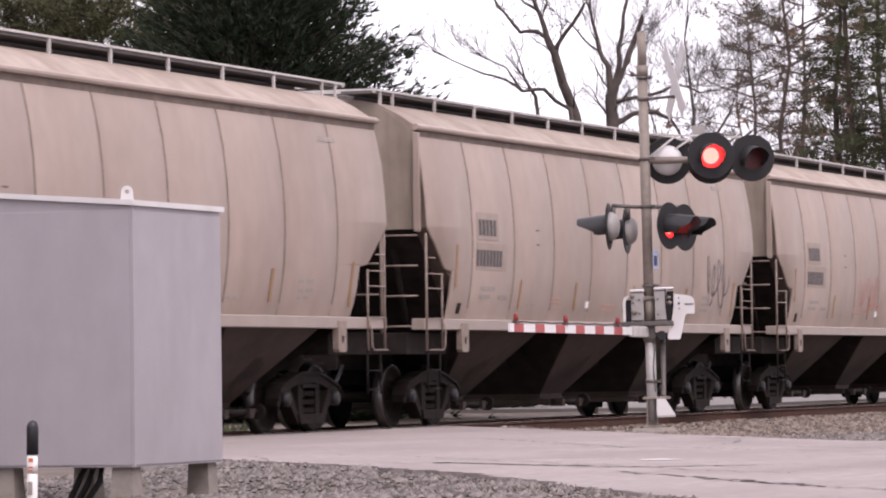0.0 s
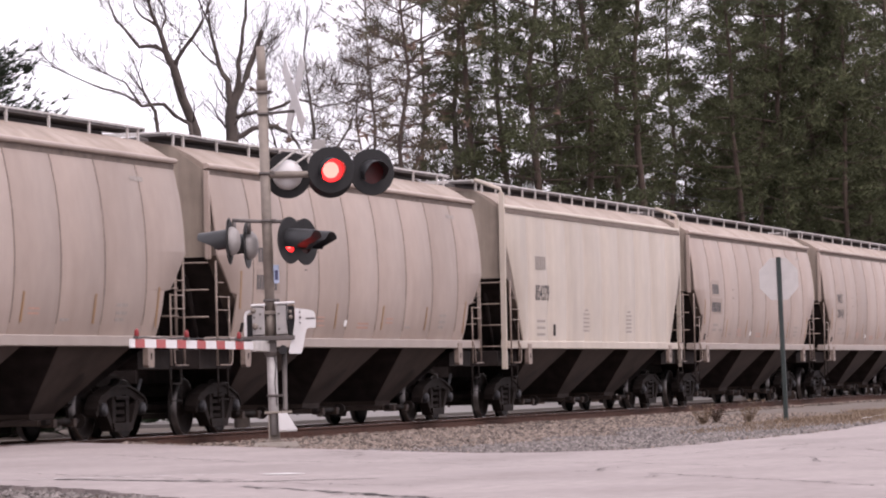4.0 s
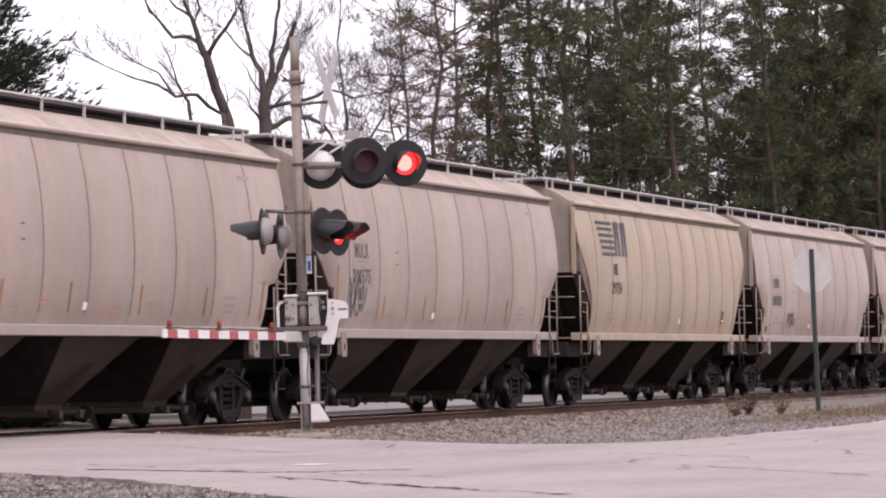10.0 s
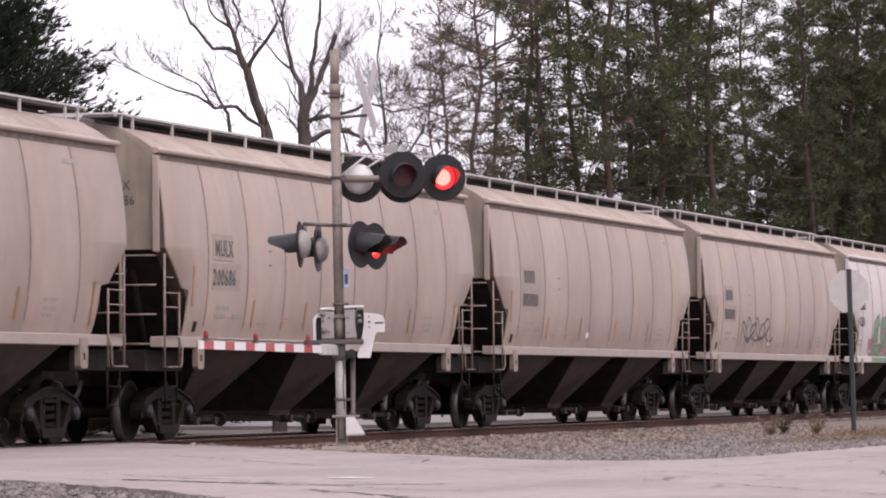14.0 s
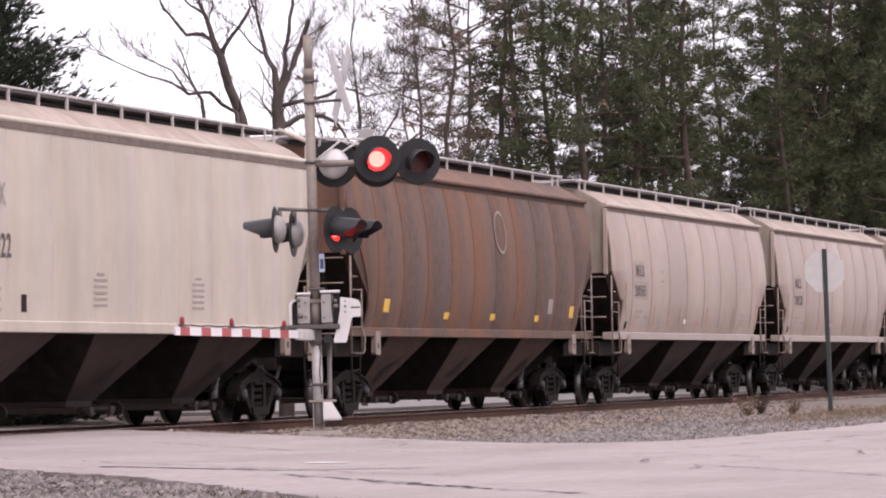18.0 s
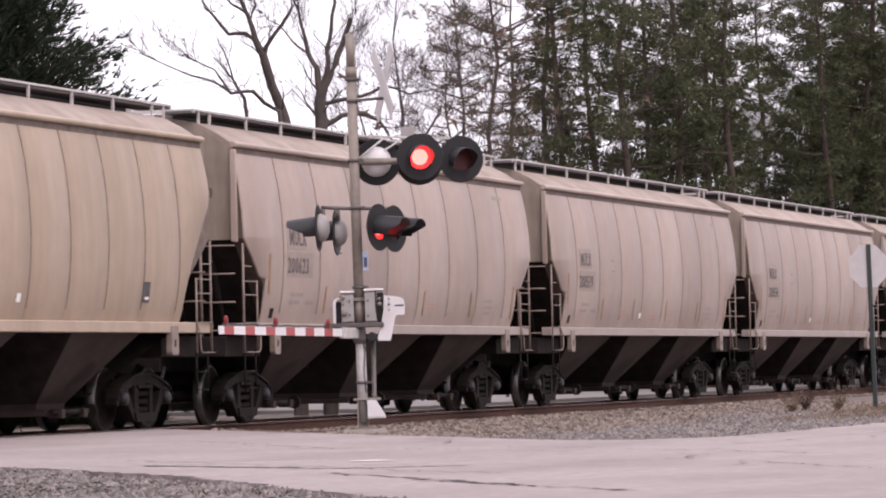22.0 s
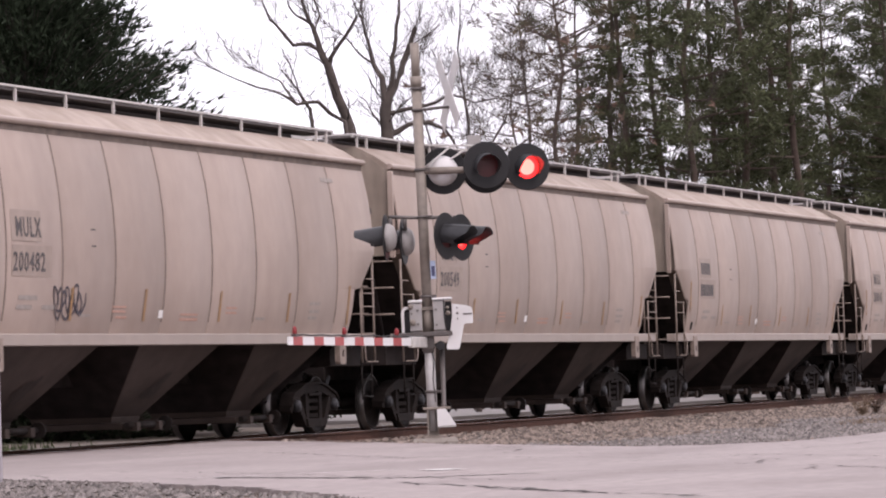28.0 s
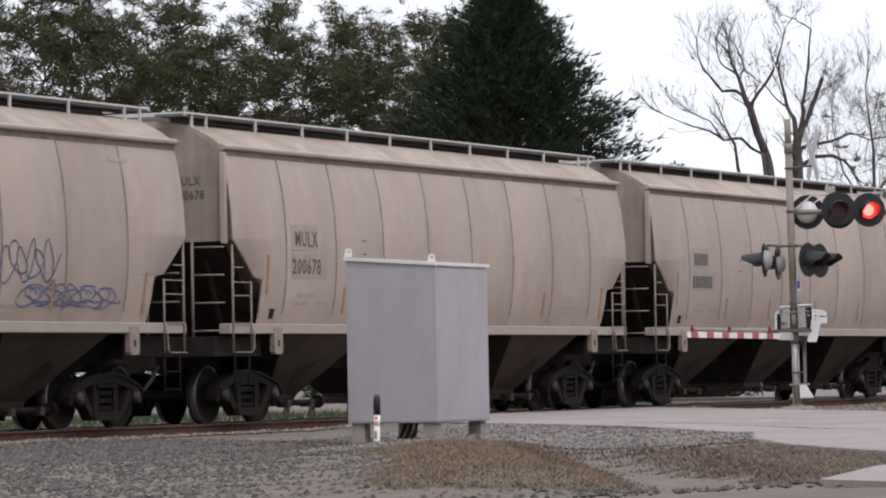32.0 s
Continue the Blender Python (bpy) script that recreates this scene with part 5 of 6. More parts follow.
        write(car, "297786" if k == 28 else "297754", half - 14.7, 2.42, 0.36, "ink", side, 0.8)
        bars(car, half - 14.5, 2.95, 0.4, 0.24, 3, "ink", side)
    elif kind == "white":
        write(car, "62524", half - 17.3, 2.40, 0.36, "ink", side, 0.8)
        bars(car, half - 17.3, 2.98, 0.9, 0.26, 5, "ink", side)
        for j in range(4):
            part("emblem_block", MB().prism([(0, 0), (0.14, 0), (0.30, 0.62), (0.12, 0.62)], "x", 0, 0.004), M["ink"], car, "dark emblem shape", pose(bulged(3.45) + 0.006, half - 3.3 + j * 0.42, 3.45, 0, -6.5, 0))
        part("emblem_block", MB().box(0, 0.004, 0, 1.3, 0, 0.1), M["ink"], car, "dark emblem shape", pose(bulged(3.6) + 0.016, half - 3.2, 3.6, 0, -6.5, 0))
        block_piece(car, half - 15.1, 1.62, 4.7, 1.0, side)
        outline_piece(car, half - 8.4, 1.65, 4.0, 0.95, side, "graf_brown")
        scribble(car, half - 3.7, 1.62, 1.3, 0.8, "graf_black", side, 5, 9, 0.08, "black spray tag")
        part("graffiti_drip", MB().box(1.601, 1.604, half - 15.2, half - 10.3, 1.42, 1.545), M["graf_green"], car, "green overspray on the sill")
    for u, z, w, h, mt, loops, th in SCRIBBLES.get(k, ()):
        scribble(car, half + u, z, w, h, mt, side, k, loops, th)
for ob in list(proto.values()):
    for o in [*ob.children_recursive, ob]:
        bpy.data.objects.remove(o)


# ---------------------------------------------------------------- crossing signal with its gate
MX, MY = -16.42, 52.5
signal = thing("crossing_signal", "grey crossing signal mast with red flashers and a lowered gate", "railroad signal", pose(MX, MY, 0, 0, -0.9, 0))
RIGHT = Vector((0.953, 0.303, 0))      # across the line of sight
TOWARDS = Vector((0.297, -0.955, 0))   # towards the viewer


def local(right, z, near=0.0):
    """A point by its offset to the right, its height, and its distance nearer to the viewer."""
    p = RIGHT * right + TOWARDS * near
    return Vector((p.x, p.y, z))


part("lower_mast", MB().tube([(0, 0, 0.12), (0, 0, 1.15)], 0.0665, 16), M["galvdull"], signal, "pale galvanised lower mast")
m = MB().tube([(0, 0, 1.15), (0, 0, 4.75)], 0.066, 16)
m.tube([(0, 0, 4.72), (0, 0, 5.2)], 0.058, 16)
m.tube([(0, 0, 4.62), (0, 0, 4.76)], 0.076, 16)
part("mast", m, M["mast"], signal)
for z in (4.58, 4.30, 3.52, 2.90, 1.86, 1.22, 0.62):
    m = MB().tube([(0, 0, z), (0, 0, z + 0.035)], 0.085, 12)
    m.box(0.06, 0.13, -0.02, 0.02, z, z + 0.035)
    part("clamp_band", m, M["steel"], signal)
m = MB().loft([[(x * k, y * k, z) for x, y in ((-0.3, -0.3), (0.3, -0.3), (0.3, 0.3), (-0.3, 0.3))] for k, z in ((1.05, -0.4), (1.0, -0.02), (0.9, 0.03))])
part("foundation", m, M["concrete"], signal, "rough concrete footing", pose(0.02, 0, 0, rz=17.5))
m = MB().box(-0.12, 0.12, -0.12, 0.12, 0.035, 0.06)
for x in (-0.075, 0.055):
    m.box(x, x + 0.02, -0.09, 0.09, 0.06, 0.40)
m.box(-0.06, 0.06, -0.03, 0.09, 0.06, 0.40)
m.box(-0.12, 0.24, -0.11, 0.11, 0.40, 0.435, 0.006)
part("base_casting", m, M["mast"], signal, "", pose(0, 0, 0, rz=17.5))
m = MB().loft([[(0.06 + x, y - 0.02, z) for x, y in q] for q, z in ((((0.0, -0.15), (0.235, -0.13), (0.235, 0.1), (0.0, 0.1)), 0.165), (((0.0, -0.16), (0.24, -0.14), (0.24, 0.1), (0.0, 0.1)), 0.19), (((0.0, -0.15), (0.115, -0.14), (0.115, 0.1), (0.0, 0.1)), 0.405))])
part("junction_box", m, M["sigwhite"], signal, "white metal junction box", pose(0, 0, 0, rz=17.5))
part("junction_box_cover", MB().loft([[(0.069, -0.172 + d, 0.20), (0.27, -0.155 + d, 0.20), (0.168, -0.158 + d, 0.385), (0.069, -0.168 + d, 0.385)] for d in (-0.006, 0.002)][::-1]), M["sigwhite"], signal, "", pose(0, 0, 0, rz=17.5))
part("conduit", MB().tube([(0.15, 0.02, 0.43), (0.15, 0.02, 0.47), (0.155, 0.02, 0.475), (0.165, 0.02, 1.2)], [0.04, 0.04, 0.032, 0.034], 10), M["steel"], signal, "dark vertical conduit", pose(0, 0, 0, rz=17.5))
part("base_cable", MB().tube([local(0.05, 0.5, 0.066), local(0.03, 0.8, 0.07), local(0.055, 1.05, 0.066), local(0.02, 1.2, 0.07)], 0.006, 5), M["wire"], signal)
part("notice_plate", MB().box(-0.035, 0.035, -0.006, 0.006, 2.10, 2.34, 0.004), M["blueplate"], signal, "small blue and white notice plate", pose(*(RIGHT * 0.10 + TOWARDS * 0.05), rz=16))
part("number_plate_bars", MB().box(-0.022, 0.022, -0.008, -0.0065, 2.14, 2.27), M["graf_blue"], signal, "", pose(*(RIGHT * 0.10 + TOWARDS * 0.05), rz=16))

# crossbuck, seen from behind and to one side
buck = part("crossbuck", MB().disc((0, 0, 0), (0, 1, 0), 0.05, 0.03, 12), M["steel"], signal, "white crossed boards", pose(*local(0.42, 4.56, -0.1), rz=-57))
for a in (44, -44):
    blade = MB().box(-0.115, 0.115, -0.006, 0.006, -0.60, 0.60)
    part("blade", blade, M["sigwhite"], buck, "white painted board", pose(0, 0.012 * (1 if a > 0 else -1), 0, 0, a, 0))
for dz in (-0.22, 0.22):
    part("bolt", MB().disc((0, -0.025, dz), (0, 1, 0), 0.018, 0.02, 8), M["steel"], buck)
part("crossbuck_arm", MB().tube([(0, 0, 4.32), local(0.42, 4.35, -0.1)], 0.02, 8), M["steel"], signal)


def hood(depth=0.30, r=0.165):
    """A round visor over a lamp, open below, along -y."""
    n = 18
    outer, inner = [], []
    for y, k in ((0.0, 1.0), (-depth, 0.97)):
        ro, ri = [], []
        for i in range(n + 1):
            a = radians(-35 + 250 * i / n)
            yy = y if y == 0 else -depth * (0.45 + 0.55 * min(1.0, max(0.0, (math.sin(a) + 0.35) / 0.75)))
            ro.append((r * k * math.cos(a), yy, r * k * math.sin(a) + 0.1 * yy))
            ri.append(((r - 0.008) * k * math.cos(a), yy, (r - 0.008) * k * math.sin(a) + 0.1 * yy))
        outer.append(ro)
        inner.append(ri)
    m = MB()
    m.loft(outer, caps=False, smooth=True, closed=False)
    m.loft(inner[::-1], caps=False, smooth=True, closed=False)
    m.loft([outer[1], inner[1]], caps=False, closed=False)
    return m


def background_disc():
    """A black disc 0.61 m across with a round opening for the lens."""
    n = 36
    rings = [[(r * math.cos(2 * math.pi * i / n), y, r * math.sin(2 * math.pi * i / n)) for i in range(n)] for r, y in ((0.155, 0.0), (0.30, 0.0), (0.308, 0.008), (0.30, 0.014), (0.16, 0.014), (0.155, 0.0))]
    return MB().loft(rings, caps=False)


def housing():
    n = 24
    prof = ((0.19, 0.012), (0.20, 0.05), (0.185, 0.12), (0.14, 0.19), (0.07, 0.225), (0.0, 0.232))
    return MB().loft([[(r * math.cos(2 * math.pi * i / n), y, r * math.sin(2 * math.pi * i / n)) for i in range(n)] for r, y in prof], caps=False, smooth=True)


mesh_disc = background_disc().mesh("background", M["sigblack"])
mesh_housing = housing().mesh("housing", M["sigwhite"])
small_shell = housing()
small_shell.v = [(x * 0.95, 0.012 + (y - 0.012) * 0.62, z * 0.95) for x, y, z in small_shell.v]
mesh_housing_small = small_shell.mesh("housing", M["siggrey"])
mesh_hood = hood().mesh("hood", M["hood"])
mesh_hood_long = hood(0.40, 0.16).mesh("hood", M["hood"])
lens = MB().disc((0, -0.004, 0), (0, 1, 0), 0.170, 0.004, 28)
front = len(lens.f)
lens.disc((0, 0.004, 0), (0, 1, 0), 0.172, 0.0039, 28)
rear = len(lens.f)
lens.disc((0, -0.0058, 0), (0, 1, 0), 0.105, 0.002, 24)
mesh_lens = lens.mesh("flasher_lens", M["lamplit"])
mesh_lens.materials.append(M["lampdark"])
mesh_lens.materials.append(M["lampcore"])
mesh_lens.polygons.foreach_set("material_index", [0] * front + [1] * (rear - front) + [2] * (len(lens.f) - rear))
flashers = []


def lamp(right, z, near, facing, first, long_hood=False, dark=()):
    """A flashing lamp head; facing: degrees by which it turns from the viewer to the right. Its lens turns its lit face to the front and back."""
    head = part("lamp_head", mesh_disc, M["sigblack"], signal, "black disc with red flashing lens", pose(*local(right, z, near), rz=17.3 + facing))
    part("housing", mesh_housing_small if long_hood else mesh_housing, M["siggrey"], head, "grey lamp housing", pose(0, 0, 0))
    part("hood", mesh_hood_long if long_hood else mesh_hood, M["hood"], head)
    ln = part("flasher_lens", mesh_lens, M["lamplit"], head, "red flasher lens", pose(0, 0.03, 0))
    flashers.append((ln, first, dark))
    return head


# upper pair towards the road, one lamp behind it looking the other way
lamp(0.86, 3.545, 0.20, 8, True, dark=((16.5, 17.9),))
lamp(1.40, 3.52, -0.18, 16, False, dark=((15.9, 17.8),))
lamp(0.30, 3.52, -0.25, 172, True)
lamp(0.86, 3.52, -0.52, 172, False)
# lower pair turned to the right, and a pair turned to the left and away
lamp(0.30, 2.65, 0.16, 58, True, True, ((6.1, 7.0), (30.8, 32)))
lamp(0.50, 2.635, -0.16, 58, False, True, ((6.7, 7.5), (23.7, 24.6), (31.5, 32)))
lamp(-0.50, 2.67, 0.05, -98, True, True)
lamp(-0.27, 2.62, -0.28, -100, False, True)
m = MB().tube([(0, 0, 3.52), local(0.55, 3.51, 0.0), local(0.86, 3.52, -0.1)], [0.05, 0.045, 0.04], 10)
m.tube([local(0.86, 3.52, 0.0), local(0.86, 3.52, -0.35)], 0.04, 8)
part("upper_arm", m, M["mast"], signal)
for pts in ([local(0.05, 3.86, 0), local(0.45, 3.84, -0.1), local(1.3, 3.80, -0.3)], [local(0.06, 3.56, 0), local(0.42, 3.84, -0.1)], [local(0.30, 3.60, -0.1), local(0.62, 3.80, -0.15)]):
    part("stay_rod", MB().tube(pts, 0.015, 6), M["galv"], signal)
part("terminal_box", MB().box(-0.09, 0.09, -0.08, 0.08, 3.80, 3.97, 0.01), M["siggrey"], signal, "", pose(*(RIGHT * 0.72 - TOWARDS * 0.3), rz=17))
m = MB().tube([local(-0.45, 2.94, 0.05), local(-0.2, 2.92, 0.02), (0, 0, 2.91), local(0.38, 2.90, -0.02)], 0.024, 8)
for rr, nn in ((-0.43, 0.04), (-0.24, -0.12), (0.28, 0.03), (0.42, -0.12)):
    m.tube([local(rr, 2.92, nn), local(rr, 2.76, nn)], 0.03, 8)
part("lower_arm", m, M["steel"], signal)

# gate mechanism, counterweight and arm
AT = pose(0, 0, 0, rz=17.5)
mech = part("gate_mechanism", MB().box(-0.235, -0.075, -0.16, 0.22, 1.42, 1.80, 0.02), M["siggrey"], signal, "grey gate mechanism housing", AT)
part("right_housing", MB().box(0.075, 0.23, -0.16, 0.22, 1.42, 1.82, 0.02), M["siggrey"], mech)
for x0, x1, z in ((-0.25, -0.06, 1.80), (0.06, 0.325, 1.82)):
    part("housing_lid", MB().box(x0, x1, -0.18, 0.24, z, z + 0.035, 0.012), M["sigwhite"], mech, "white lid")
# solid black blocks stand in for the shaded insides of the housing
part("inner_cavity", MB().box(0.23, 0.315, -0.08, 0.22, 1.42, 1.80), M["sigblack"], mech, "black block for the shade inside the open housing")
part("inner_cavity", MB().box(-0.33, -0.235, -0.08, 0.22, 1.42, 1.70), M["sigblack"], mech, "black block for the shade inside the open housing")
curve = [(-0.345, 1.42), (-0.345, 1.66), (-0.335, 1.71), (-0.31, 1.745), (-0.27, 1.755), (-0.235, 1.755), (-0.235, 1.725), (-0.268, 1.725), (-0.29, 1.715), (-0.303, 1.69), (-0.308, 1.65), (-0.308, 1.42)]
m = MB()
for i in range(5):
    m.prism([curve[i], curve[i + 1], curve[10 - i], curve[11 - i]], "y", -0.13, 0.2)
part("side_guard", m, M["sigwhite"], mech, "white curved side guard")
part("strap", MB().tube([(0.215, -0.165, 1.83), (0.217, -0.17, 1.62), (0.235, -0.168, 1.43)], 0.009, 5), M["sigblack"], mech)
for x, z, rr in ((-0.20, 1.545, 0.042), (-0.22, 1.75, 0.035), (0.265, 1.65, 0.03), (0.26, 1.72, 0.022)):
    part("hub", MB().tube([(x, -0.15, z), (x, -0.20, z), (x, -0.205, z), (x, -0.235, z)], [rr, rr, rr * 0.55, rr * 0.5], 10), M["mast"], mech, "dull steel pivot hub")
for x, z in ((-0.13, 1.52), (-0.13, 1.70), (0.11, 1.5), (0.11, 1.7), (-0.21, 1.66)):
    part("bolt", MB().disc((x, -0.166, z), (0, 1, 0), 0.014, 0.015, 8), M["steel"], mech)
m = MB().box(-0.115, 0.115, -0.085, -0.065, 1.70, 1.745, 0.004)
m.box(-0.115, -0.10, -0.085, 0.12, 1.70, 1.745)
m.box(0.10, 0.16, -0.085, 0.12, 1.70, 1.73)
part("mast_clamp", m, M["mast"], mech, "steel clamp round the mast")
part("mast_sleeve", MB().tube([(0, 0, 1.41), (0, 0, 1.70)], 0.074, 16), M["mast"], mech)
part("support_plate", MB().box(-0.47, 0.31, -0.17, 0.2, 1.355, 1.415, 0.008), M["steel"], signal, "dark steel support plate", AT)
part("pivot_casting", MB().loft([[(x * k, y * k, z) for x, y in ((-0.1, -0.09), (0.07, -0.09), (0.07, 0.09), (-0.1, 0.09))] for k, z in ((0.75, 1.14), (1.0, 1.2), (1.0, 1.354))]), M["steel"], signal, "dark pivot casting", AT)
part("pivot_shaft", MB().tube([(0.15, -0.14, 1.23), (0.15, 0.16, 1.23)], 0.06, 12), M["sigblack"], signal, "", AT)
part("counterweight", MB().prism([(0.325, 1.765), (0.50, 1.74), (0.56, 1.72), (0.585, 1.68), (0.59, 1.60), (0.585, 1.51), (0.57, 1.50), (0.50, 1.505), (0.47, 1.49), (0.455, 1.44), (0.40, 1.20), (0.385, 1.17), (0.235, 1.175), (0.225, 1.21), (0.285, 1.42), (0.318, 1.60)][::-1], "y", -0.13, -0.03), M["sigwhite"], signal, "white counterweight arm", AT)
m = MB()
for k in range(3):
    m.tube([(0.385, -0.13, 1.71 - 0.07 * k), (0.385, -0.145, 1.71 - 0.07 * k)], 0.016 if k == 1 else 0.011, 8)
m.box(0.46, 0.575, -0.134, -0.131, 1.615, 1.635)
part("counterweight_bolts", m, M["steel"], signal, "", AT)

# the arm reaches along the track across one lane
arm = part("gate_arm", MB().box(-0.012, 0.012, -5.5, -0.1, 1.285, 1.385), M["armwhite"], signal, "red and white striped gate arm", pose(-0.02, 0, -0.05, -0.25, 0, 0))
for k in range(7):
    y = -5.35 + k * 0.77
    part("stripe", MB().box(-0.0145, 0.0145, y, y + 0.34, 1.2845, 1.3855), M["armred"], arm, "red reflective stripe")
part("arm_root", MB().box(-0.03, 0.03, -0.75, 0.1, 1.26, 1.40, 0.01), M["galv"], arm, "bare metal arm root")
part("arm_cable", MB().tube([(0, -5.3 + 0.34 * k, 1.40 + 0.012 * (k % 2)) for k in range(16)], 0.009, 5), M["wire"], arm)
for y in (-5.25, -3.4, -1.3):
    part("lamp_bracket", MB().box(-0.03, 0.03, y - 0.05, y + 0.05, 1.386, 1.42), M["steel"], arm)
    m = MB().tube([(0, y, 1.42), (0, y, 1.435), (0, y, 1.49), (0, y, 1.51)], [0.026, 0.03, 0.026, 0.008], 10)
    part("arm_lamp", m, M["amber"], arm, "small red gate lamp")

# ---------------------------------------------------------------- stop sign seen from behind
stop = thing("stop_sign", "back of an octagonal sign on a green post", "road sign", pose(-13.93, 75.7, ground_height(-13.93, 75.7), 0, -1.4, 0))
part("post", MB().prism([(-0.03, -0.02), (-0.045, 0.02), (-0.02, 0.02), (-0.015, -0.005), (0.015, -0.005), (0.02, 0.02), (0.045, 0.02), (0.03, -0.02)], "z", -0.3, 3.02), M["postgreen"], stop, "green steel channel post", pose(0, 0, 0, rz=12))
oct8 = [(0.412 * math.cos(radians(22.5 + 45 * k)), 2.62 + 0.412 * math.sin(radians(22.5 + 45 * k))) for k in range(8)]
part("panel", MB().prism(oct8, "y", 0.022, 0.026), M["signback"], stop, "bare aluminium back of the panel", pose(0, 0, 0, rz=33))
part("bolt", MB().disc((0, 0.016, 2.86), (0, 1, 0), 0.012, 0.02, 8), M["steel"], stop, "", pose(0, 0, 0, rz=12))
part("bolt", MB().disc((0, 0.016, 2.40), (0, 1, 0), 0.012, 0.02, 8), M["steel"], stop, "", pose(0, 0, 0, rz=12))

# ---------------------------------------------------------------- signal cabinet and marker post
BX, BY = -13.19, 29.07
W, DP = 1.23, 1.68
cab = thing("signal_cabinet", "silver-grey metal signal cabinet standing on concrete posts", "signal cabinet", pose(BX, BY, -0.13))
B0, TOPZ = 0.237, 2.253
part("body", MB().loft([[(-W, 0, B0), (0, 0, B0), (0, DP, B0), (-W, DP, B0)], [(-W, 0, TOPZ + 0.06), (0, 0, TOPZ - 0.03), (0, DP, TOPZ - 0.03), (-W, DP, TOPZ + 0.06)]]), M["cabinet"], cab, "painted sheet-metal body")
part("door", MB().box(-W + 0.015, -0.015, -0.010, -0.002, B0 + 0.015, TOPZ - 0.07, 0.003), M["cabinet"], cab, "flat grey door panel")
part("side_panel", MB().box(0.002, 0.010, 0.015, DP - 0.015, B0 + 0.015, TOPZ - 0.07, 0.003), M["cabinet"], cab)
part("corner_trim", MB().box(-0.012, 0.013, -0.013, 0.012, B0, TOPZ - 0.04), M["cabinet"], cab)
part("roof_edge", MB().loft([[(-W - 0.02, -0.03, z0), (0.03, -0.03, z1), (0.03, DP + 0.03, z1), (-W - 0.02, DP + 0.03, z0)] for z0, z1 in ((TOPZ + 0.055, TOPZ - 0.038), (TOPZ + 0.095, TOPZ + 0.004))]), M["sigwhite"], cab, "pale overhanging roof edge")
for x, y in ((-0.05, 0.03), (-W + 0.03, 0.02)):
    z = TOPZ + 0.0 - 0.083 * x
    n = 10
    ring = [(0.045 * math.cos(math.pi * i / n), 0.065 + 0.045 * math.sin(math.pi * i / n)) for i in range(n + 1)] + [(-0.05, 0.0), (0.05, 0.0)]
    mm = MB()
    inner = [(0.018 * math.cos(2 * math.pi * i / len(ring)), 0.065 + 0.018 * math.sin(2 * math.pi * i / len(ring))) for i in range(len(ring))]
    for y0, y1 in ((-0.006, 0.006),):
        mm.loft([[(px, y0, pz) for px, pz in ring], [(px, y1, pz) for px, pz in ring]], caps=False)
        mm.loft([[(px, y0, pz) for px, pz in inner], [(px, y1, pz) for px, pz in inner]], caps=False)
        for yy in (y0, y1):
            mm.loft([[(px, yy, pz) for px, pz in ring], [(px, yy, pz) for px, pz in inner]], caps=False)
    part("lifting_eye", mm, M["sigwhite"], cab, "pale lifting eye", pose(x, y, z, rz=20))
for x, y in ((-0.12, 0.12), (-W + 0.12, 0.12), (-0.12, DP - 0.12), (-W + 0.12, DP - 0.12)):
    mm = MB().loft([[(x + a * k, y + b * k, z) for a, b in ((-0.09, -0.09), (0.09, -0.09), (0.09, 0.09), (-0.09, 0.09))] for k, z in ((1.2, -0.55), (1.08, -0.05), (0.92, B0 - 0.002))])
    part("foundation_post", mm, M["concrete"], cab, "weathered concrete post")
for k in range(3):
    part("cable", MB().tube([(-0.5 - 0.07 * k, 0.5, B0), (-0.5 - 0.09 * k, 0.46, 0.12), (-0.6 - 0.07 * k, 0.4, -0.05)], 0.025, 6), M["wire"], cab)

mk = thing("marker_post", "white marker post with a black domed cap", "marker post", pose(-13.70, 28.35, -0.377, 0.8, 1.2, 0))
part("post", MB().tube([(0, 0, -0.3), (0, 0, 0.62)], 0.040, 14), M["marker"], mk)
part("cap", MB().tube([(0, 0, 0.60), (0, 0, 0.80), (0, 0, 0.83), (0, 0, 0.848), (0, 0, 0.855)], [0.045, 0.045, 0.038, 0.022, 0.005], 14), M["hood"], mk, "black domed cap")
part("warning_label", MB().tube([(0, 0, 0.46), (0, 0, 0.585)], 0.0412, 14), M["whitetag"], mk, "white warning label")
for z, h in ((0.545, 0.03), (0.50, 0.012), (0.475, 0.012)):
    part("label_mark", MB().box(-0.012, 0.026, -0.0424, -0.0405, z, z + h), M["orange"], mk)
part("label_text_bars", MB().box(-0.02, 0.02, -0.0415, -0.0395, 0.30, 0.40), M["greyink"], mk)


# ---------------------------------------------------------------- trees
def place(az, dist):
    """A spot by its bearing, in degrees to the left of the track's line, and its distance."""
    return -math.sin(radians(az)) * dist, math.cos(radians(az)) * dist


def limb(m, r, p, d, length, rad, level, leaf=None, spread=0.55, lift=0.12):
    """A crooked limb that divides; short last twigs are single thin triangles."""
    n = 4 if level > 1 else 3
    pts, rads = [p], [rad]
    q, dd = p.copy(), d.copy()
    forks = []
    for k in range(n):
        dd = (dd + Vector((r.uniform(-1, 1), r.uniform(-1, 1), r.uniform(-0.6, 1) + lift)) * 0.16).normalized()
        q = q + dd * length / n
        pts.append(q)
        rads.append(rad * (1 - 0.62 * (k + 1) / n))
        forks.append((q.copy(), dd.copy(), rads[-1]))
    m.tube(pts, rads, 6 if level >= 4 else 4 if level >= 2 else 3, False)
    if level == 0:
        return
    kids = {5: 5, 4: 5, 3: 4, 2: 4, 1: 3}[level]
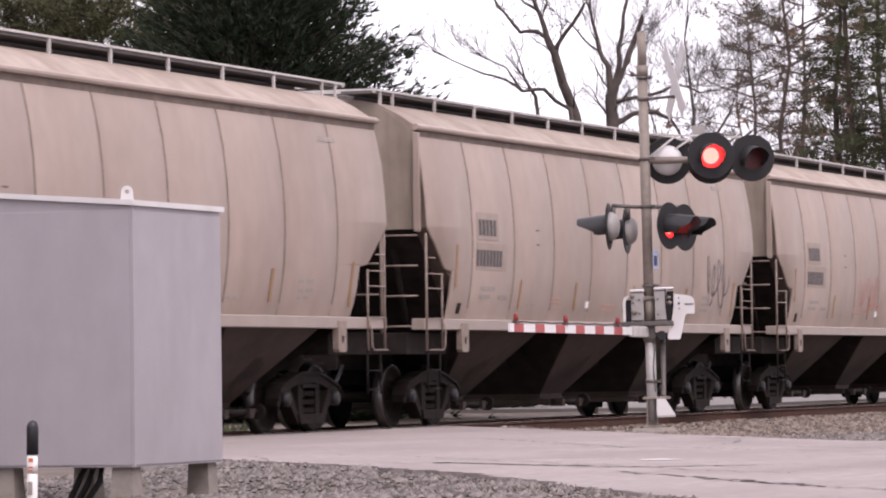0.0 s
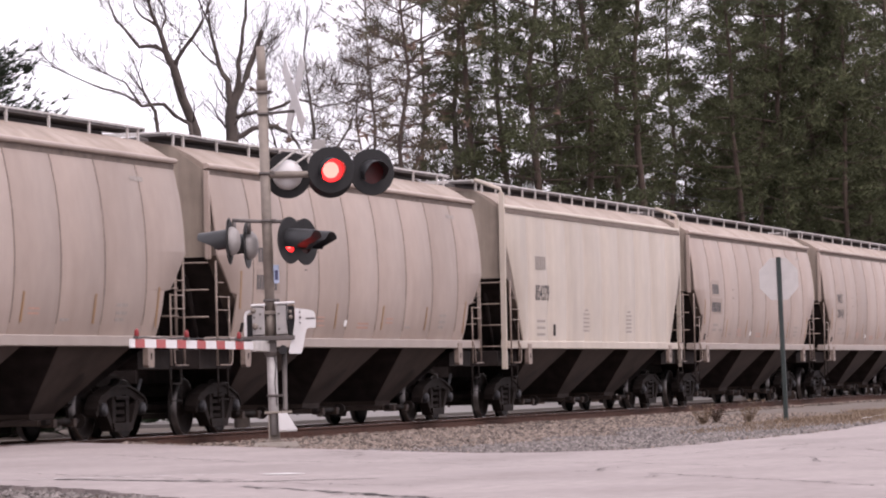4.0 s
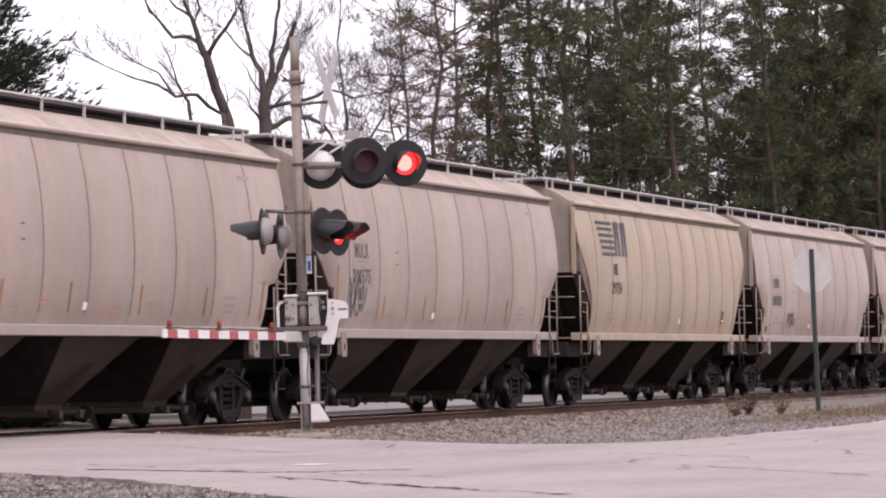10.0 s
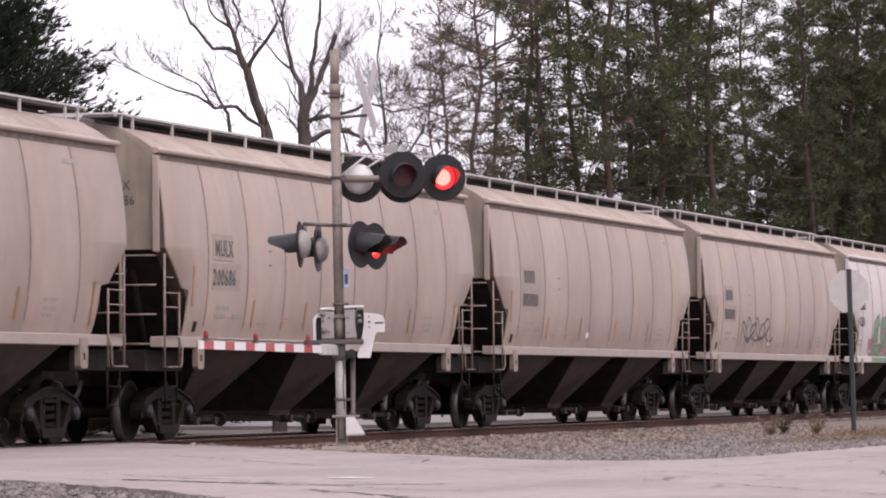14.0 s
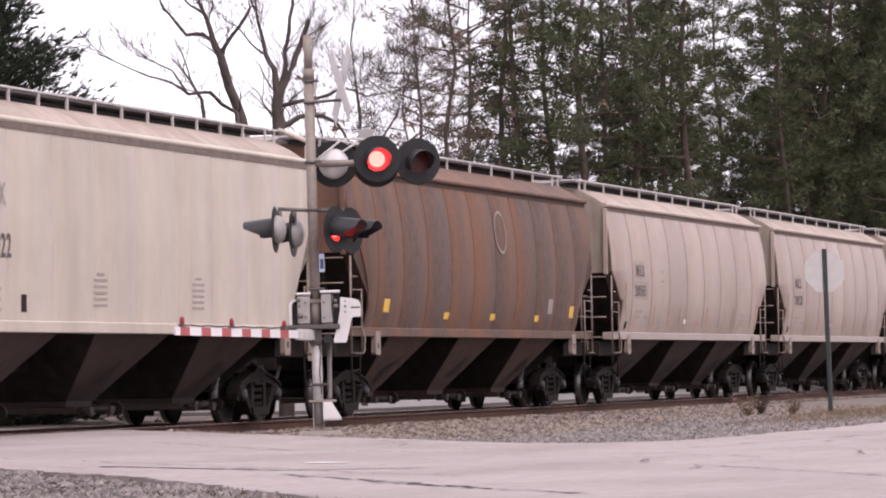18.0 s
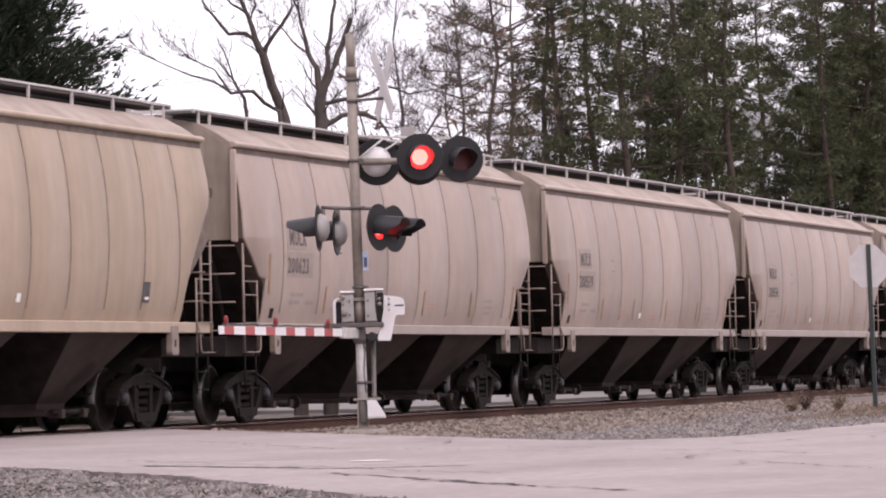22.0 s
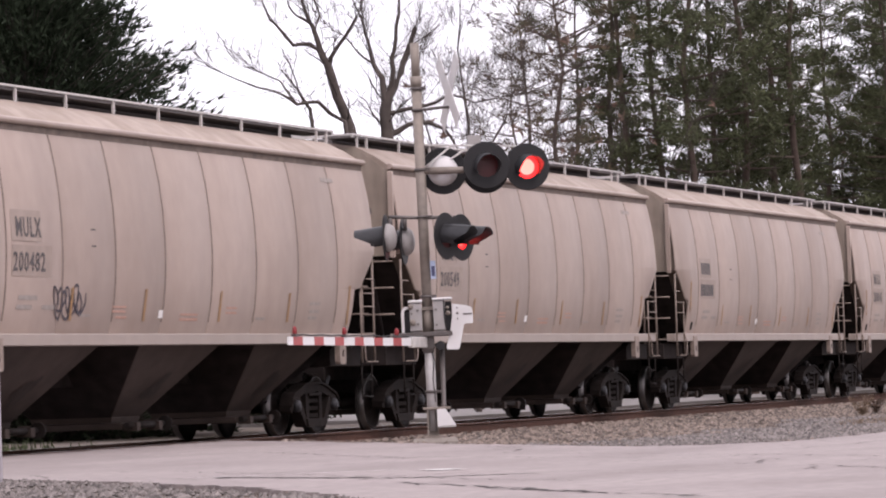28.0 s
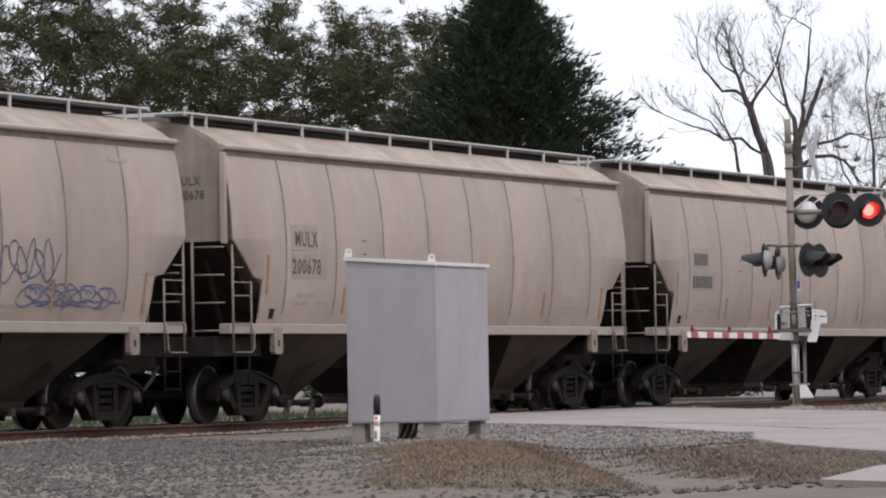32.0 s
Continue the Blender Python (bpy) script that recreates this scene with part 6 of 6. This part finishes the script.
    for i in range(kids):
        b, bd, br = forks[min(n - 1, int(n * (0.3 + 0.7 * (i + r.random()) / kids)))]
        side = Vector((r.uniform(-1, 1), r.uniform(-1, 1), r.uniform(-0.3, 0.8)))
        nd = (bd + side.normalized() * spread * r.uniform(0.8, 1.6)).normalized()
        limb(m, r, b, nd, length * r.uniform(0.48, 0.72), max(br * 0.75, 0.0042), level - 1, leaf, spread, lift)
    if leaf is not None and level <= 2:
        leaf.append(q)


def bare_tree(name, x, y, limbs, seed, label, level=2, reach=(0.4, 0.95)):
    """A leafless tree from its main limbs: each a list of (across, height, depth) and radii; twigs grow from them."""
    r = random.Random(seed)
    tree = thing(name, label, "tree", pose(x, y, -0.3, rz=17.5))
    main, twigs = MB(), MB()
    for pts, r0, r1, n in limbs:
        P = []
        for (a, h, d), (a2, h2, d2) in zip(pts, pts[1:]):
            p, q = Vector((a, d, h)), Vector((a2, d2, h2))
            wob = min(0.05, (q - p).length * 0.06)
            P += [p, p.lerp(q, 0.5) + Vector((r.uniform(-1, 1), r.uniform(-1, 1), r.uniform(-1, 1))) * wob]
        P.append(Vector((pts[-1][0], pts[-1][2], pts[-1][1])))
        R0 = [r0 + (r1 - r0) * i / (len(P) - 1) for i in range(len(P))]
        main.tube(P, [0.85 * q for q in R0], 8, False)
        for k in range(n):
            u = (0.15 + 0.85 * r.random() ** 0.7) * (len(P) - 1)
            i = min(int(u), len(P) - 2)
            b = P[i].lerp(P[i + 1], u - i)
            if b.z < 4.2:
                continue
            d = (P[i + 1] - P[i]).normalized()
            nd = (d * 0.5 + Vector((r.uniform(-1, 1), r.uniform(-1, 1), r.uniform(-0.35, 0.8)))).normalized()
            limb(twigs, r, b, nd, r.uniform(*reach), max(0.007, R0[i] * 0.18), level, None, 0.75, 0.1)
        d = (P[-1] - P[-2]).normalized()
        for _ in range(3 if r1 < 0.04 else 0):
            limb(twigs, r, P[-1], (d + Vector((r.uniform(-.5, .5), r.uniform(-.5, .5), r.uniform(-.2, .4)))).normalized(), r.uniform(*reach) * 0.9, r1 * 0.7, level, None, 0.75, 0.1)
    part("trunk", main, M["bark"], tree)
    part("crown", twigs, M["twig"], tree)
    return tree


def tuft(m, r, p, size, n):
    for _ in range(n):
        a = Vector((r.gauss(0, 1), r.gauss(0, 1), r.gauss(0.25, 0.8))).normalized()
        b = a.cross(Vector((r.gauss(0, 1), r.gauss(0, 1), r.gauss(0, 1)))).normalized()
        l, w = size * r.uniform(0.6, 1.2), size * r.uniform(0.14, 0.24)
        m.add([p - b * w, p + b * w, p + a * l + b * w * 0.3], [(0, 1, 2)])


def pompom(m, r, p, rad, n):
    """A bushy spray of needles: a few broad blades within, many thin ones around."""
    for k in range(n):
        a = Vector((r.gauss(0, 1), r.gauss(0, 1), r.gauss(0.3, 0.8))).normalized()
        b = a.cross(Vector((r.gauss(0, 1), r.gauss(0, 1), r.gauss(0, 1)))).normalized()
        core = k < n * 0.25
        l = rad * (r.uniform(0.4, 0.65) if core else r.uniform(0.7, 1.15))
        w = rad * (0.075 if core else 0.030)
        o = p + Vector((r.gauss(0, 0.3), r.gauss(0, 0.3), r.gauss(0, 0.2))) * rad
        m.add([o - b * w, o + b * w, o + a * l], [(0, 1, 2)])


def pine(name, seed, h, bare, reach, leafmat, label, dens=1.0, sparse=0.15, blades=46, rad=0.40):
    """A pine: a straight trunk, whorls of limbs, and sprays of needles along the outer part of each limb."""
    r = random.Random(seed)
    tree = thing(name, label, "tree")
    trunk, leaves = MB(), MB()
    bend = [Vector((r.uniform(-0.25, 0.25), r.uniform(-0.25, 0.25), 0)) for _ in range(9)]
    P = [Vector((0, 0, h * i / 8)) + bend[i] * (i > 0) for i in range(9)]
    trunk.tube(P, [0.15 * h / 20 * (1 - 0.93 * i / 8) for i in range(9)], 7, False)
    z = h * bare
    while z < h * 0.99:
        f = (z - h * bare) / (h * (1 - bare))
        L = reach * (0.5 + 0.55 * math.sin(math.pi * min(1.0, 0.2 + 0.8 * f) ** 0.9)) * (1.0 if f < 0.85 else 0.7) * r.uniform(0.75, 1.2)
        i = min(7, int(z / h * 8))
        c = P[i].lerp(P[i + 1], z / h * 8 - i)
        a0 = r.uniform(0, 6.28)
        for k in range(r.choice((3, 4, 5))):
            if r.random() < sparse:
                continue
            a = a0 + k * 2 * math.pi / 4.5 + r.uniform(-0.4, 0.4)
            l = L * r.uniform(0.5, 1.15)
            d = Vector((math.cos(a), math.sin(a), 0.1 + 0.5 * f + r.uniform(-0.25, 0.2)))
            q = c + d * l * 0.55 + Vector((0, 0, -0.05 * l))
            e = q + (d + Vector((r.uniform(-.3, .3), r.uniform(-.3, .3), 0.3))) * l * 0.5
            trunk.tube([c, q, e], [0.03 * l / reach + 0.01, 0.018, 0.006], 3, False)
            for j in range(max(2, int(7.4 * dens * l / reach))):
                u = 1.03 - 0.9 * r.random() ** 1.1
                b = c.lerp(q, u * 2) if u < 0.5 else q.lerp(e, u * 2 - 1)
                b = b + Vector((r.gauss(0, 0.22), r.gauss(0, 0.22), r.gauss(0.1, 0.14)))
                pompom(leaves, r, b, rad * r.uniform(0.75, 1.25), blades)
        z += h * r.uniform(0.026, 0.05)
    part("trunk", trunk, M["pinebark"], tree)
    part("crown", leaves, M[leafmat], tree, "uneven crown of needle sprays")
    return tree


def cedar_tree(seed, h, rad, leafmat, label, name="cedar_tree", boughs=95, sprays=24):
    """A dense pointed evergreen of many drooping sprays."""
    r = random.Random(seed)
    tree = thing(name, label, "tree")
    trunk, leaves = MB(), MB()
    trunk.tube([(0, 0, 0), (0.1, 0, h * 0.5), (0, 0, h)], [0.35, 0.2, 0.03], 7, False)
    n = int(h * boughs)
    for k in range(n):
        f = ((k + r.random()) / n) ** 1.7
        z = h * (0.05 + 0.95 * f)
        L = rad * (1 - f) * (0.86 + 0.2 * r.random() + 0.1 * math.sin(k * 0.05)) + 0.12
        a = r.uniform(0, 6.28)
        d = Vector((math.cos(a), math.sin(a), 0.22 + 0.5 * f))
        c = Vector((0, 0, z - L * 0.12))
        e = c + d * L
        trunk.tube([c, e], [0.03, 0.006], 3, False)
        for j in range(sprays):
            u = r.uniform(0.35, 1.02)
            b = c.lerp(e, u) + Vector((r.gauss(0, 0.16), r.gauss(0, 0.16), r.gauss(0, 0.16)))
            dirr = (d + Vector((r.gauss(0, .35), r.gauss(0, .35), r.gauss(0.15, .3)))).normalized()
            for _ in range(5):
                w = dirr.cross(Vector((r.gauss(0, 1), r.gauss(0, 1), r.gauss(0, 1)))).normalized() * r.uniform(0.010, 0.022)
                leaves.add([b - w, b + w, b + dirr * r.uniform(0.12, 0.26) + Vector((r.gauss(0, .06), r.gauss(0, .06), r.gauss(0, .06)))], [(0, 1, 2)])
    part("trunk", trunk, M["bark"], tree)
    part("crown", leaves, M[leafmat], tree, "dense ragged evergreen foliage")
    return tree


def shrub(seed, h, leafmat=None, label="leafless grey-brown undergrowth tree"):
    r = random.Random(seed)
    tree = thing("bare_sapling", label, "tree")
    tw, pts = MB(), []
    for k in range(2):
        d = Vector((r.uniform(-.25, .25), r.uniform(-.25, .25), 1)).normalized()
        limb(tw, r, Vector((r.uniform(-.4, .4), r.uniform(-.4, .4), 0)), d, h * r.uniform(0.6, 0.8), 0.038, 3, pts, 0.42, 0.25)
    part("crown", tw, M["twig"], tree)
    if leafmat:
        lv = MB()
        for p in pts:
            if r.random() < 0.5:
                tuft(lv, r, p, 0.22, 5)
        part("withered_leaves", lv, M[leafmat], tree)
    return tree


# two large bare trees over the train
bare_tree("bare_tree", *place(18.48, 90), [
    ([(0.45, 0, 0), (0.4, 4, 0), (0.23, 6.28, 0), (0.11, 6.77, 0), (-0.19, 7.69, 0), (-0.26, 7.93, 0), (-0.4, 8.22, 0)], 0.17, 0.085, 6),
    ([(-0.4, 8.22, 0), (-0.61, 8.35, 0.1), (-0.97, 8.35, 0.2), (-1.23, 8.68, 0.2), (-1.47, 8.94, 0.3), (-1.6, 9.3, 0.3), (-1.63, 9.77, 0.4)], 0.06, 0.012, 14),
    ([(-0.4, 8.22, 0), (-0.49, 8.56, 0), (-0.6, 8.83, 0), (-0.75, 9.29, -0.1)], 0.075, 0.035, 8),
    ([(-0.6, 8.8, 0), (-0.88, 8.97, 0), (-1.04, 9.19, -0.2), (-1.09, 9.73, -0.3)], 0.04, 0.01, 9),
    ([(-0.49, 8.59, 0), (-0.38, 8.97, 0.2), (-0.47, 9.25, 0.3), (-0.6, 9.54, 0.3)], 0.04, 0.012, 9),
    ([(-0.26, 7.9, 0), (0.0, 8.28, -0.2), (0.31, 8.68, -0.4), (0.5, 9.0, -0.5), (0.66, 9.56, -0.6), (0.71, 9.88, -0.6)], 0.06, 0.012, 14)],
    21, "tall leafless tree with crooked limbs")
bare_tree("bare_tree", *place(18.5, 89), [
    ([(0.35, 0, 0), (0.3, 4, 0), (0.11, 6.6, 0), (-0.42, 7.01, -0.4), (-0.88, 6.96, -0.6), (-1.21, 7.19, -0.7), (-1.69, 7.33, -0.8), (-2.64, 7.76, -1.0)], 0.07, 0.014, 13),
    ([(-0.88, 6.96, -0.6), (-1.21, 7.46, -0.7), (-1.75, 7.72, -0.8)], 0.035, 0.01, 8),
    ([(-0.4, 5.6, 0.2), (-0.62, 6.9, 0.2), (-0.85, 7.3, 0.2)], 0.06, 0.03, 6)],
    24, "low leafless tree leaning under a larger one")
bare_tree("bare_tree", *place(17.87, 90), [
    ([(0.1, 0, 0), (0.05, 4, 0), (0.02, 6.12, 0), (-0.01, 6.8, 0), (0.1, 7.28, 0)], 0.2, 0.13, 4),
    ([(0.02, 7.0, 0), (-0.05, 7.58, 0), (-0.23, 7.89, 0.1), (-0.3, 8.26, 0.1), (-0.43, 8.83, 0.2)], 0.09, 0.03, 10),
    ([(-0.23, 7.89, 0.1), (-0.57, 8.17, 0.2), (-0.85, 8.53, 0.2), (-1.2, 8.78, 0.3)], 0.03, 0.01, 10),
    ([(0.1, 7.28, 0), (0.2, 7.72, -0.1), (0.17, 7.96, -0.1), (0.27, 8.38, -0.2), (0.36, 8.92, -0.2), (0.44, 9.89, -0.3), (0.12, 10.1, -0.3), (-0.1, 10.2, -0.4)], 0.075, 0.01, 15),
    ([(0.12, 7.2, 0), (0.35, 7.67, 0.1), (0.5, 8.09, 0.2), (0.7, 8.65, 0.2)], 0.1, 0.055, 6),
    ([(0.05, 6.32, 0), (0.48, 6.57, 0.2), (0.94, 6.6, 0.3), (1.26, 6.44, 0.3), (1.5, 6.05, 0.4)], 0.075, 0.03, 9),
    ([(0.1, 6.8, 0), (0.63, 6.9, -0.2), (1.13, 7.01, -0.3), (1.4, 7.14, -0.3), (1.9, 6.95, -0.4), (2.5, 7.05, -0.4)], 0.055, 0.015, 14)],
    22, "large leafless tree with a divided trunk")
bare_tree("bare_tree", *place(16.75, 104), [
    ([(0, 0, 0), (0.1, 4, 0), (0, 7.4, 0), (-0.2, 9.2, 0)], 0.1, 0.02, 22),
    ([(0, 6, 0), (0.9, 7.4, 0.2), (1.3, 8.6, 0.3)], 0.05, 0.012, 18),
    ([(0, 5.4, 0), (-0.9, 6.8, 0.2), (-1.2, 8.2, 0.3)], 0.05, 0.012, 18)], 23, "slender leafless tree with fine upright twigs", 3, (0.7, 1.5))

saplings = [shrub(31, 8.5), shrub(32, 7.0, "brownleaf", "grey sapling with a few withered brown leaves"), shrub(33, 9.5)]
r = random.Random(5)
spots = [(19.15, 98, 5.4), (18.75, 102, 5.2), (17.3, 104, 6), (17.0, 110, 7.2), (16.75, 112, 7.5), (16.45, 118, 7.5), (16.2, 116, 8), (15.9, 126, 9), (15.5, 120, 9), (15.1, 128, 10), (14.7, 134, 9.5), (14.2, 140, 10),
         (13.1, 146, 9), (12.0, 160, 9.5), (11.3, 164, 11), (10.2, 180, 10), (9.0, 200, 11)]
for i, (az, d, h) in enumerate(spots):
    x, y = place(az, d)
    k = i % 3
    s = h / (8.5, 7.0, 9.5)[k]
    ob = copy_thing(saplings[k], pose(x, y, -0.3, rz=r.uniform(0, 360)))
    ob.scale = (s * 1.1, s * 1.1, s)
    ob["group"] = "undergrowth behind the train"

pines = [pine("pine_tree", 41, 20, 0.22, 2.5, "needle", "tall dark green pine with a straight trunk", 0.95, 0.22),
         pine("pine_tree", 42, 21, 0.27, 2.3, "needle", "tall dark green pine with a straight trunk", 0.88, 0.27),
         pine("pine_tree", 43, 18, 0.12, 2.7, "needle", "full dark green pine behind the train", 0.95, 0.17),
         pine("pine_tree", 44, 15, 0.22, 2.2, "brownneedle", "slender thin-crowned pine with brownish needles", 0.5, 0.4, 30, 0.33)]
LEFT = [pine("pine_tree", 45, 12, 0.10, 2.6, "needle2", "dense olive-green pine at the wood edge", 1.05, 0.12),
        pine("pine_tree", 46, 13, 0.12, 2.5, "needle2", "dense olive-green pine at the wood edge", 1.0, 0.1)]
# coarse pine for the added, unseen belt that dims the low sky
FAR = [pine("pine_tree", 47, 13, 0.10, 2.8, "needle2", "unseen pine added to block low sky light", 0.7, 0.2, 7, 0.75)]
row = [(16.15, 128, 12, 3), (15.9, 134, 15, 3), (15.5, 130, 17, 3), (15.2, 142, 17, 3), (14.85, 138, 20, 1), (14.5, 136, 21, 0), (14.1, 140, 21, 1), (13.75, 136, 22, 2), (13.4, 142, 21, 0), (13.0, 139, 22, 1), (12.65, 144, 23, 0), (12.3, 140, 23, 1),
       (11.95, 150, 18, 2), (11.5, 152, 11.5, 2), (11.1, 158, 12, 2), (10.5, 160, 22, 0), (10.2, 164, 20, 2), (9.85, 168, 19, 0), (9.45, 172, 16.5, 2), (9.05, 178, 15, 2), (8.65, 184, 16, 2), (8.3, 192, 18, 0), (7.8, 205, 19, 1), (7.2, 220, 20, 2),
       (13.2, 165, 18, 2), (12.4, 168, 19, 2), (11.75, 172, 13, 2), (11.3, 178, 12, 2), (10.95, 182, 12.5, 2), (10.3, 180, 18, 2), (9.7, 184, 17, 2), (9.2, 192, 15, 2), (10.8, 176, 14, 2), (12.9, 150, 17, 2), (9.3, 164, 10.5, 2), (6.4, 240, 22, 0), (5.6, 250, 22, 1),
       (10.05, 158, 19, 2), (9.6, 176, 20, 2), (8.9, 172, 18, 2), (8.4, 178, 19, 1), (10.75, 150, 18, 2), (9.9, 152, 20, 2), (9.2, 156, 17, 2), (8.75, 160, 18, 2), (11.3, 160, 14, 2), (10.95, 146, 19, 1), (10.35, 150, 21, 2), (9.55, 150, 19, 0), (8.95, 152, 20, 2), (8.3, 166, 20, 2), (7.9, 176, 20, 2), (11.0, 172, 17, 2)]
for az, d, h, k in row:
    x, y = place(az, d)
    s = h / (20, 21, 18, 15)[k]
    ob = copy_thing(pines[k], pose(x, y, -0.4, r.uniform(-1.5, 1.5), r.uniform(-1.5, 1.5), r.uniform(0, 360)))
    ob.scale = (s, s, s)
    ob["group"] = "pines behind the train"
for i, (az, d, h) in enumerate([(22.6, 92, 10.6), (23.3, 88, 10.2), (24.0, 94, 11), (24.7, 88, 10.4), (25.4, 93, 10.8), (26.1, 89, 10.6), (26.8, 94, 11), (27.5, 90, 10.8), (28.3, 92, 11.4), (29.0, 88, 11), (29.8, 92, 12), (30.6, 90, 12.5),
                                (23.7, 104, 12), (25.0, 106, 12.4), (26.4, 105, 12.6), (27.9, 106, 13), (29.4, 104, 13.5), (31.5, 95, 13), (32.5, 92, 13), (33.5, 95, 13)]):
    x, y = place(az, d)
    k = i % 2
    s = h * 0.97 / (12, 13)[k]
    ob = copy_thing(LEFT[k], pose(x, y, -0.4, 0, 0, r.uniform(0, 360)))
    ob.scale = (s * 1.1, s * 1.1, s)
    ob["group"] = "pines on the near wood's edge"
cedar = cedar_tree(51, 10.7, 6.1, "cedar", "broad dark evergreen with a pointed top", boughs=150, sprays=30)
cedar.matrix_basis = pose(*place(22.75, 82), -0.4)
small = cedar_tree(52, 6.6, 2.0, "cedar", "small pointed evergreen behind the train", boughs=60, sprays=16)
small.matrix_basis = pose(*place(19.95, 98), -0.4)
for az, d in ((20.3, 100), (20.9, 98)):
    ob = copy_thing(small, pose(*place(az, d), -0.4, rz=r.uniform(0, 360)))
    ob.scale = (1, 1, 0.9)
# pines added out of view, behind and beside the viewer, to block low sky light
for i in range(46):
    y = -95 + i * 6.2
    ob = copy_thing(FAR[0], pose(44 + r.uniform(-4, 6) + max(0, -y - 40) * -0.6, y, -0.4, 0, 0, r.uniform(0, 360)))
    s = r.uniform(1.15, 1.45)
    ob.scale = (s * 1.3, s * 1.3, s)
    ob["group"] = "woods across the road"
for ob in pines + LEFT + FAR + saplings:
    for o in [*ob.children_recursive, ob]:
        bpy.data.objects.remove(o)

# overhead wires far behind the train
lines = thing("utility_wires", "thin overhead utility wires among the trees", "cable")
for k, z in enumerate((6.9, 7.6)):
    a, b = Vector((*place(12.2, 140), z)), Vector((*place(7.5, 190), z + 2.2))
    part("wire", MB().tube([a.lerp(b, i / 12) - Vector((0, 0, 0.9 * math.sin(math.pi * i / 12))) for i in range(13)], 0.018, 4), M["wire"], lines)


# ---------------------------------------------------------------- what moves
def travelled(t):
    """Metres that the train has rolled towards the viewer since the start."""
    return 20.9631 * t +0.012774 * t ** 2 -0.0004778 * t ** 3


def motions():
    times = [0, 4, 8, 12, 16, 20, 24, 28, 32]
    for car, yc in made_cars:
        walk(car, [(t, pose(TRACK_X, yc - travelled(t), 0)) for t in times])
    # wheels: alike axles roll alike, so they share one set of keys
    lead = {}
    for car, _ in made_cars:
        for truck in car.children:
            if not truck.name.startswith("truck"):
                continue
            for w in truck.children:
                if not w.name.startswith("wheelset"):
                    continue
                y = round(w.matrix_basis.translation.y, 2)
                if y not in lead:
                    walk(w, [(i / 30, pose(0, y, 0.457, math.degrees(travelled(i / 30) / 0.457) % 360)) for i in range(961)])
                    lead[y] = w
                else:
                    w.rotation_mode = "QUATERNION"
                    w.animation_data_create()
                    w.animation_data.action = lead[y].animation_data.action
                    w.animation_data.action_slot = lead[y].animation_data.action_slot
    # flashers: the lit faces of each pair come to the front in turn, every 1.3 s
    for ln, first, dark in flashers:
        rows, t = [], -0.3
        lit = first
        switches = []
        while t < 33:
            switches.append((t, lit))
            t += 0.65
            lit = not lit
        rows.append((0.0, pose(0, 0.03, 0, 0, 0, 0 if first else 180)))
        was = first
        for t, on in switches:
            on = on and not any(a <= t < b for a, b in dark)
            if not 0.1 < t < 31.9 or on == was:
                continue
            was = on
            a, b = (180, 360) if on else (0, 180)
            first_frame = round(t * 30) + 1
            while any((first_frame + q) % 30 == 0 for q in (1, 2)):
                first_frame -= 1
            for j in range(4):
                rows.append(((first_frame + j) / 30, pose(0, 0.03, 0, 0, 0, a + (b - a) * j / 3)))
        rows.append((32.0, rows[-1][1]))
        walk(ln, rows)


motions()
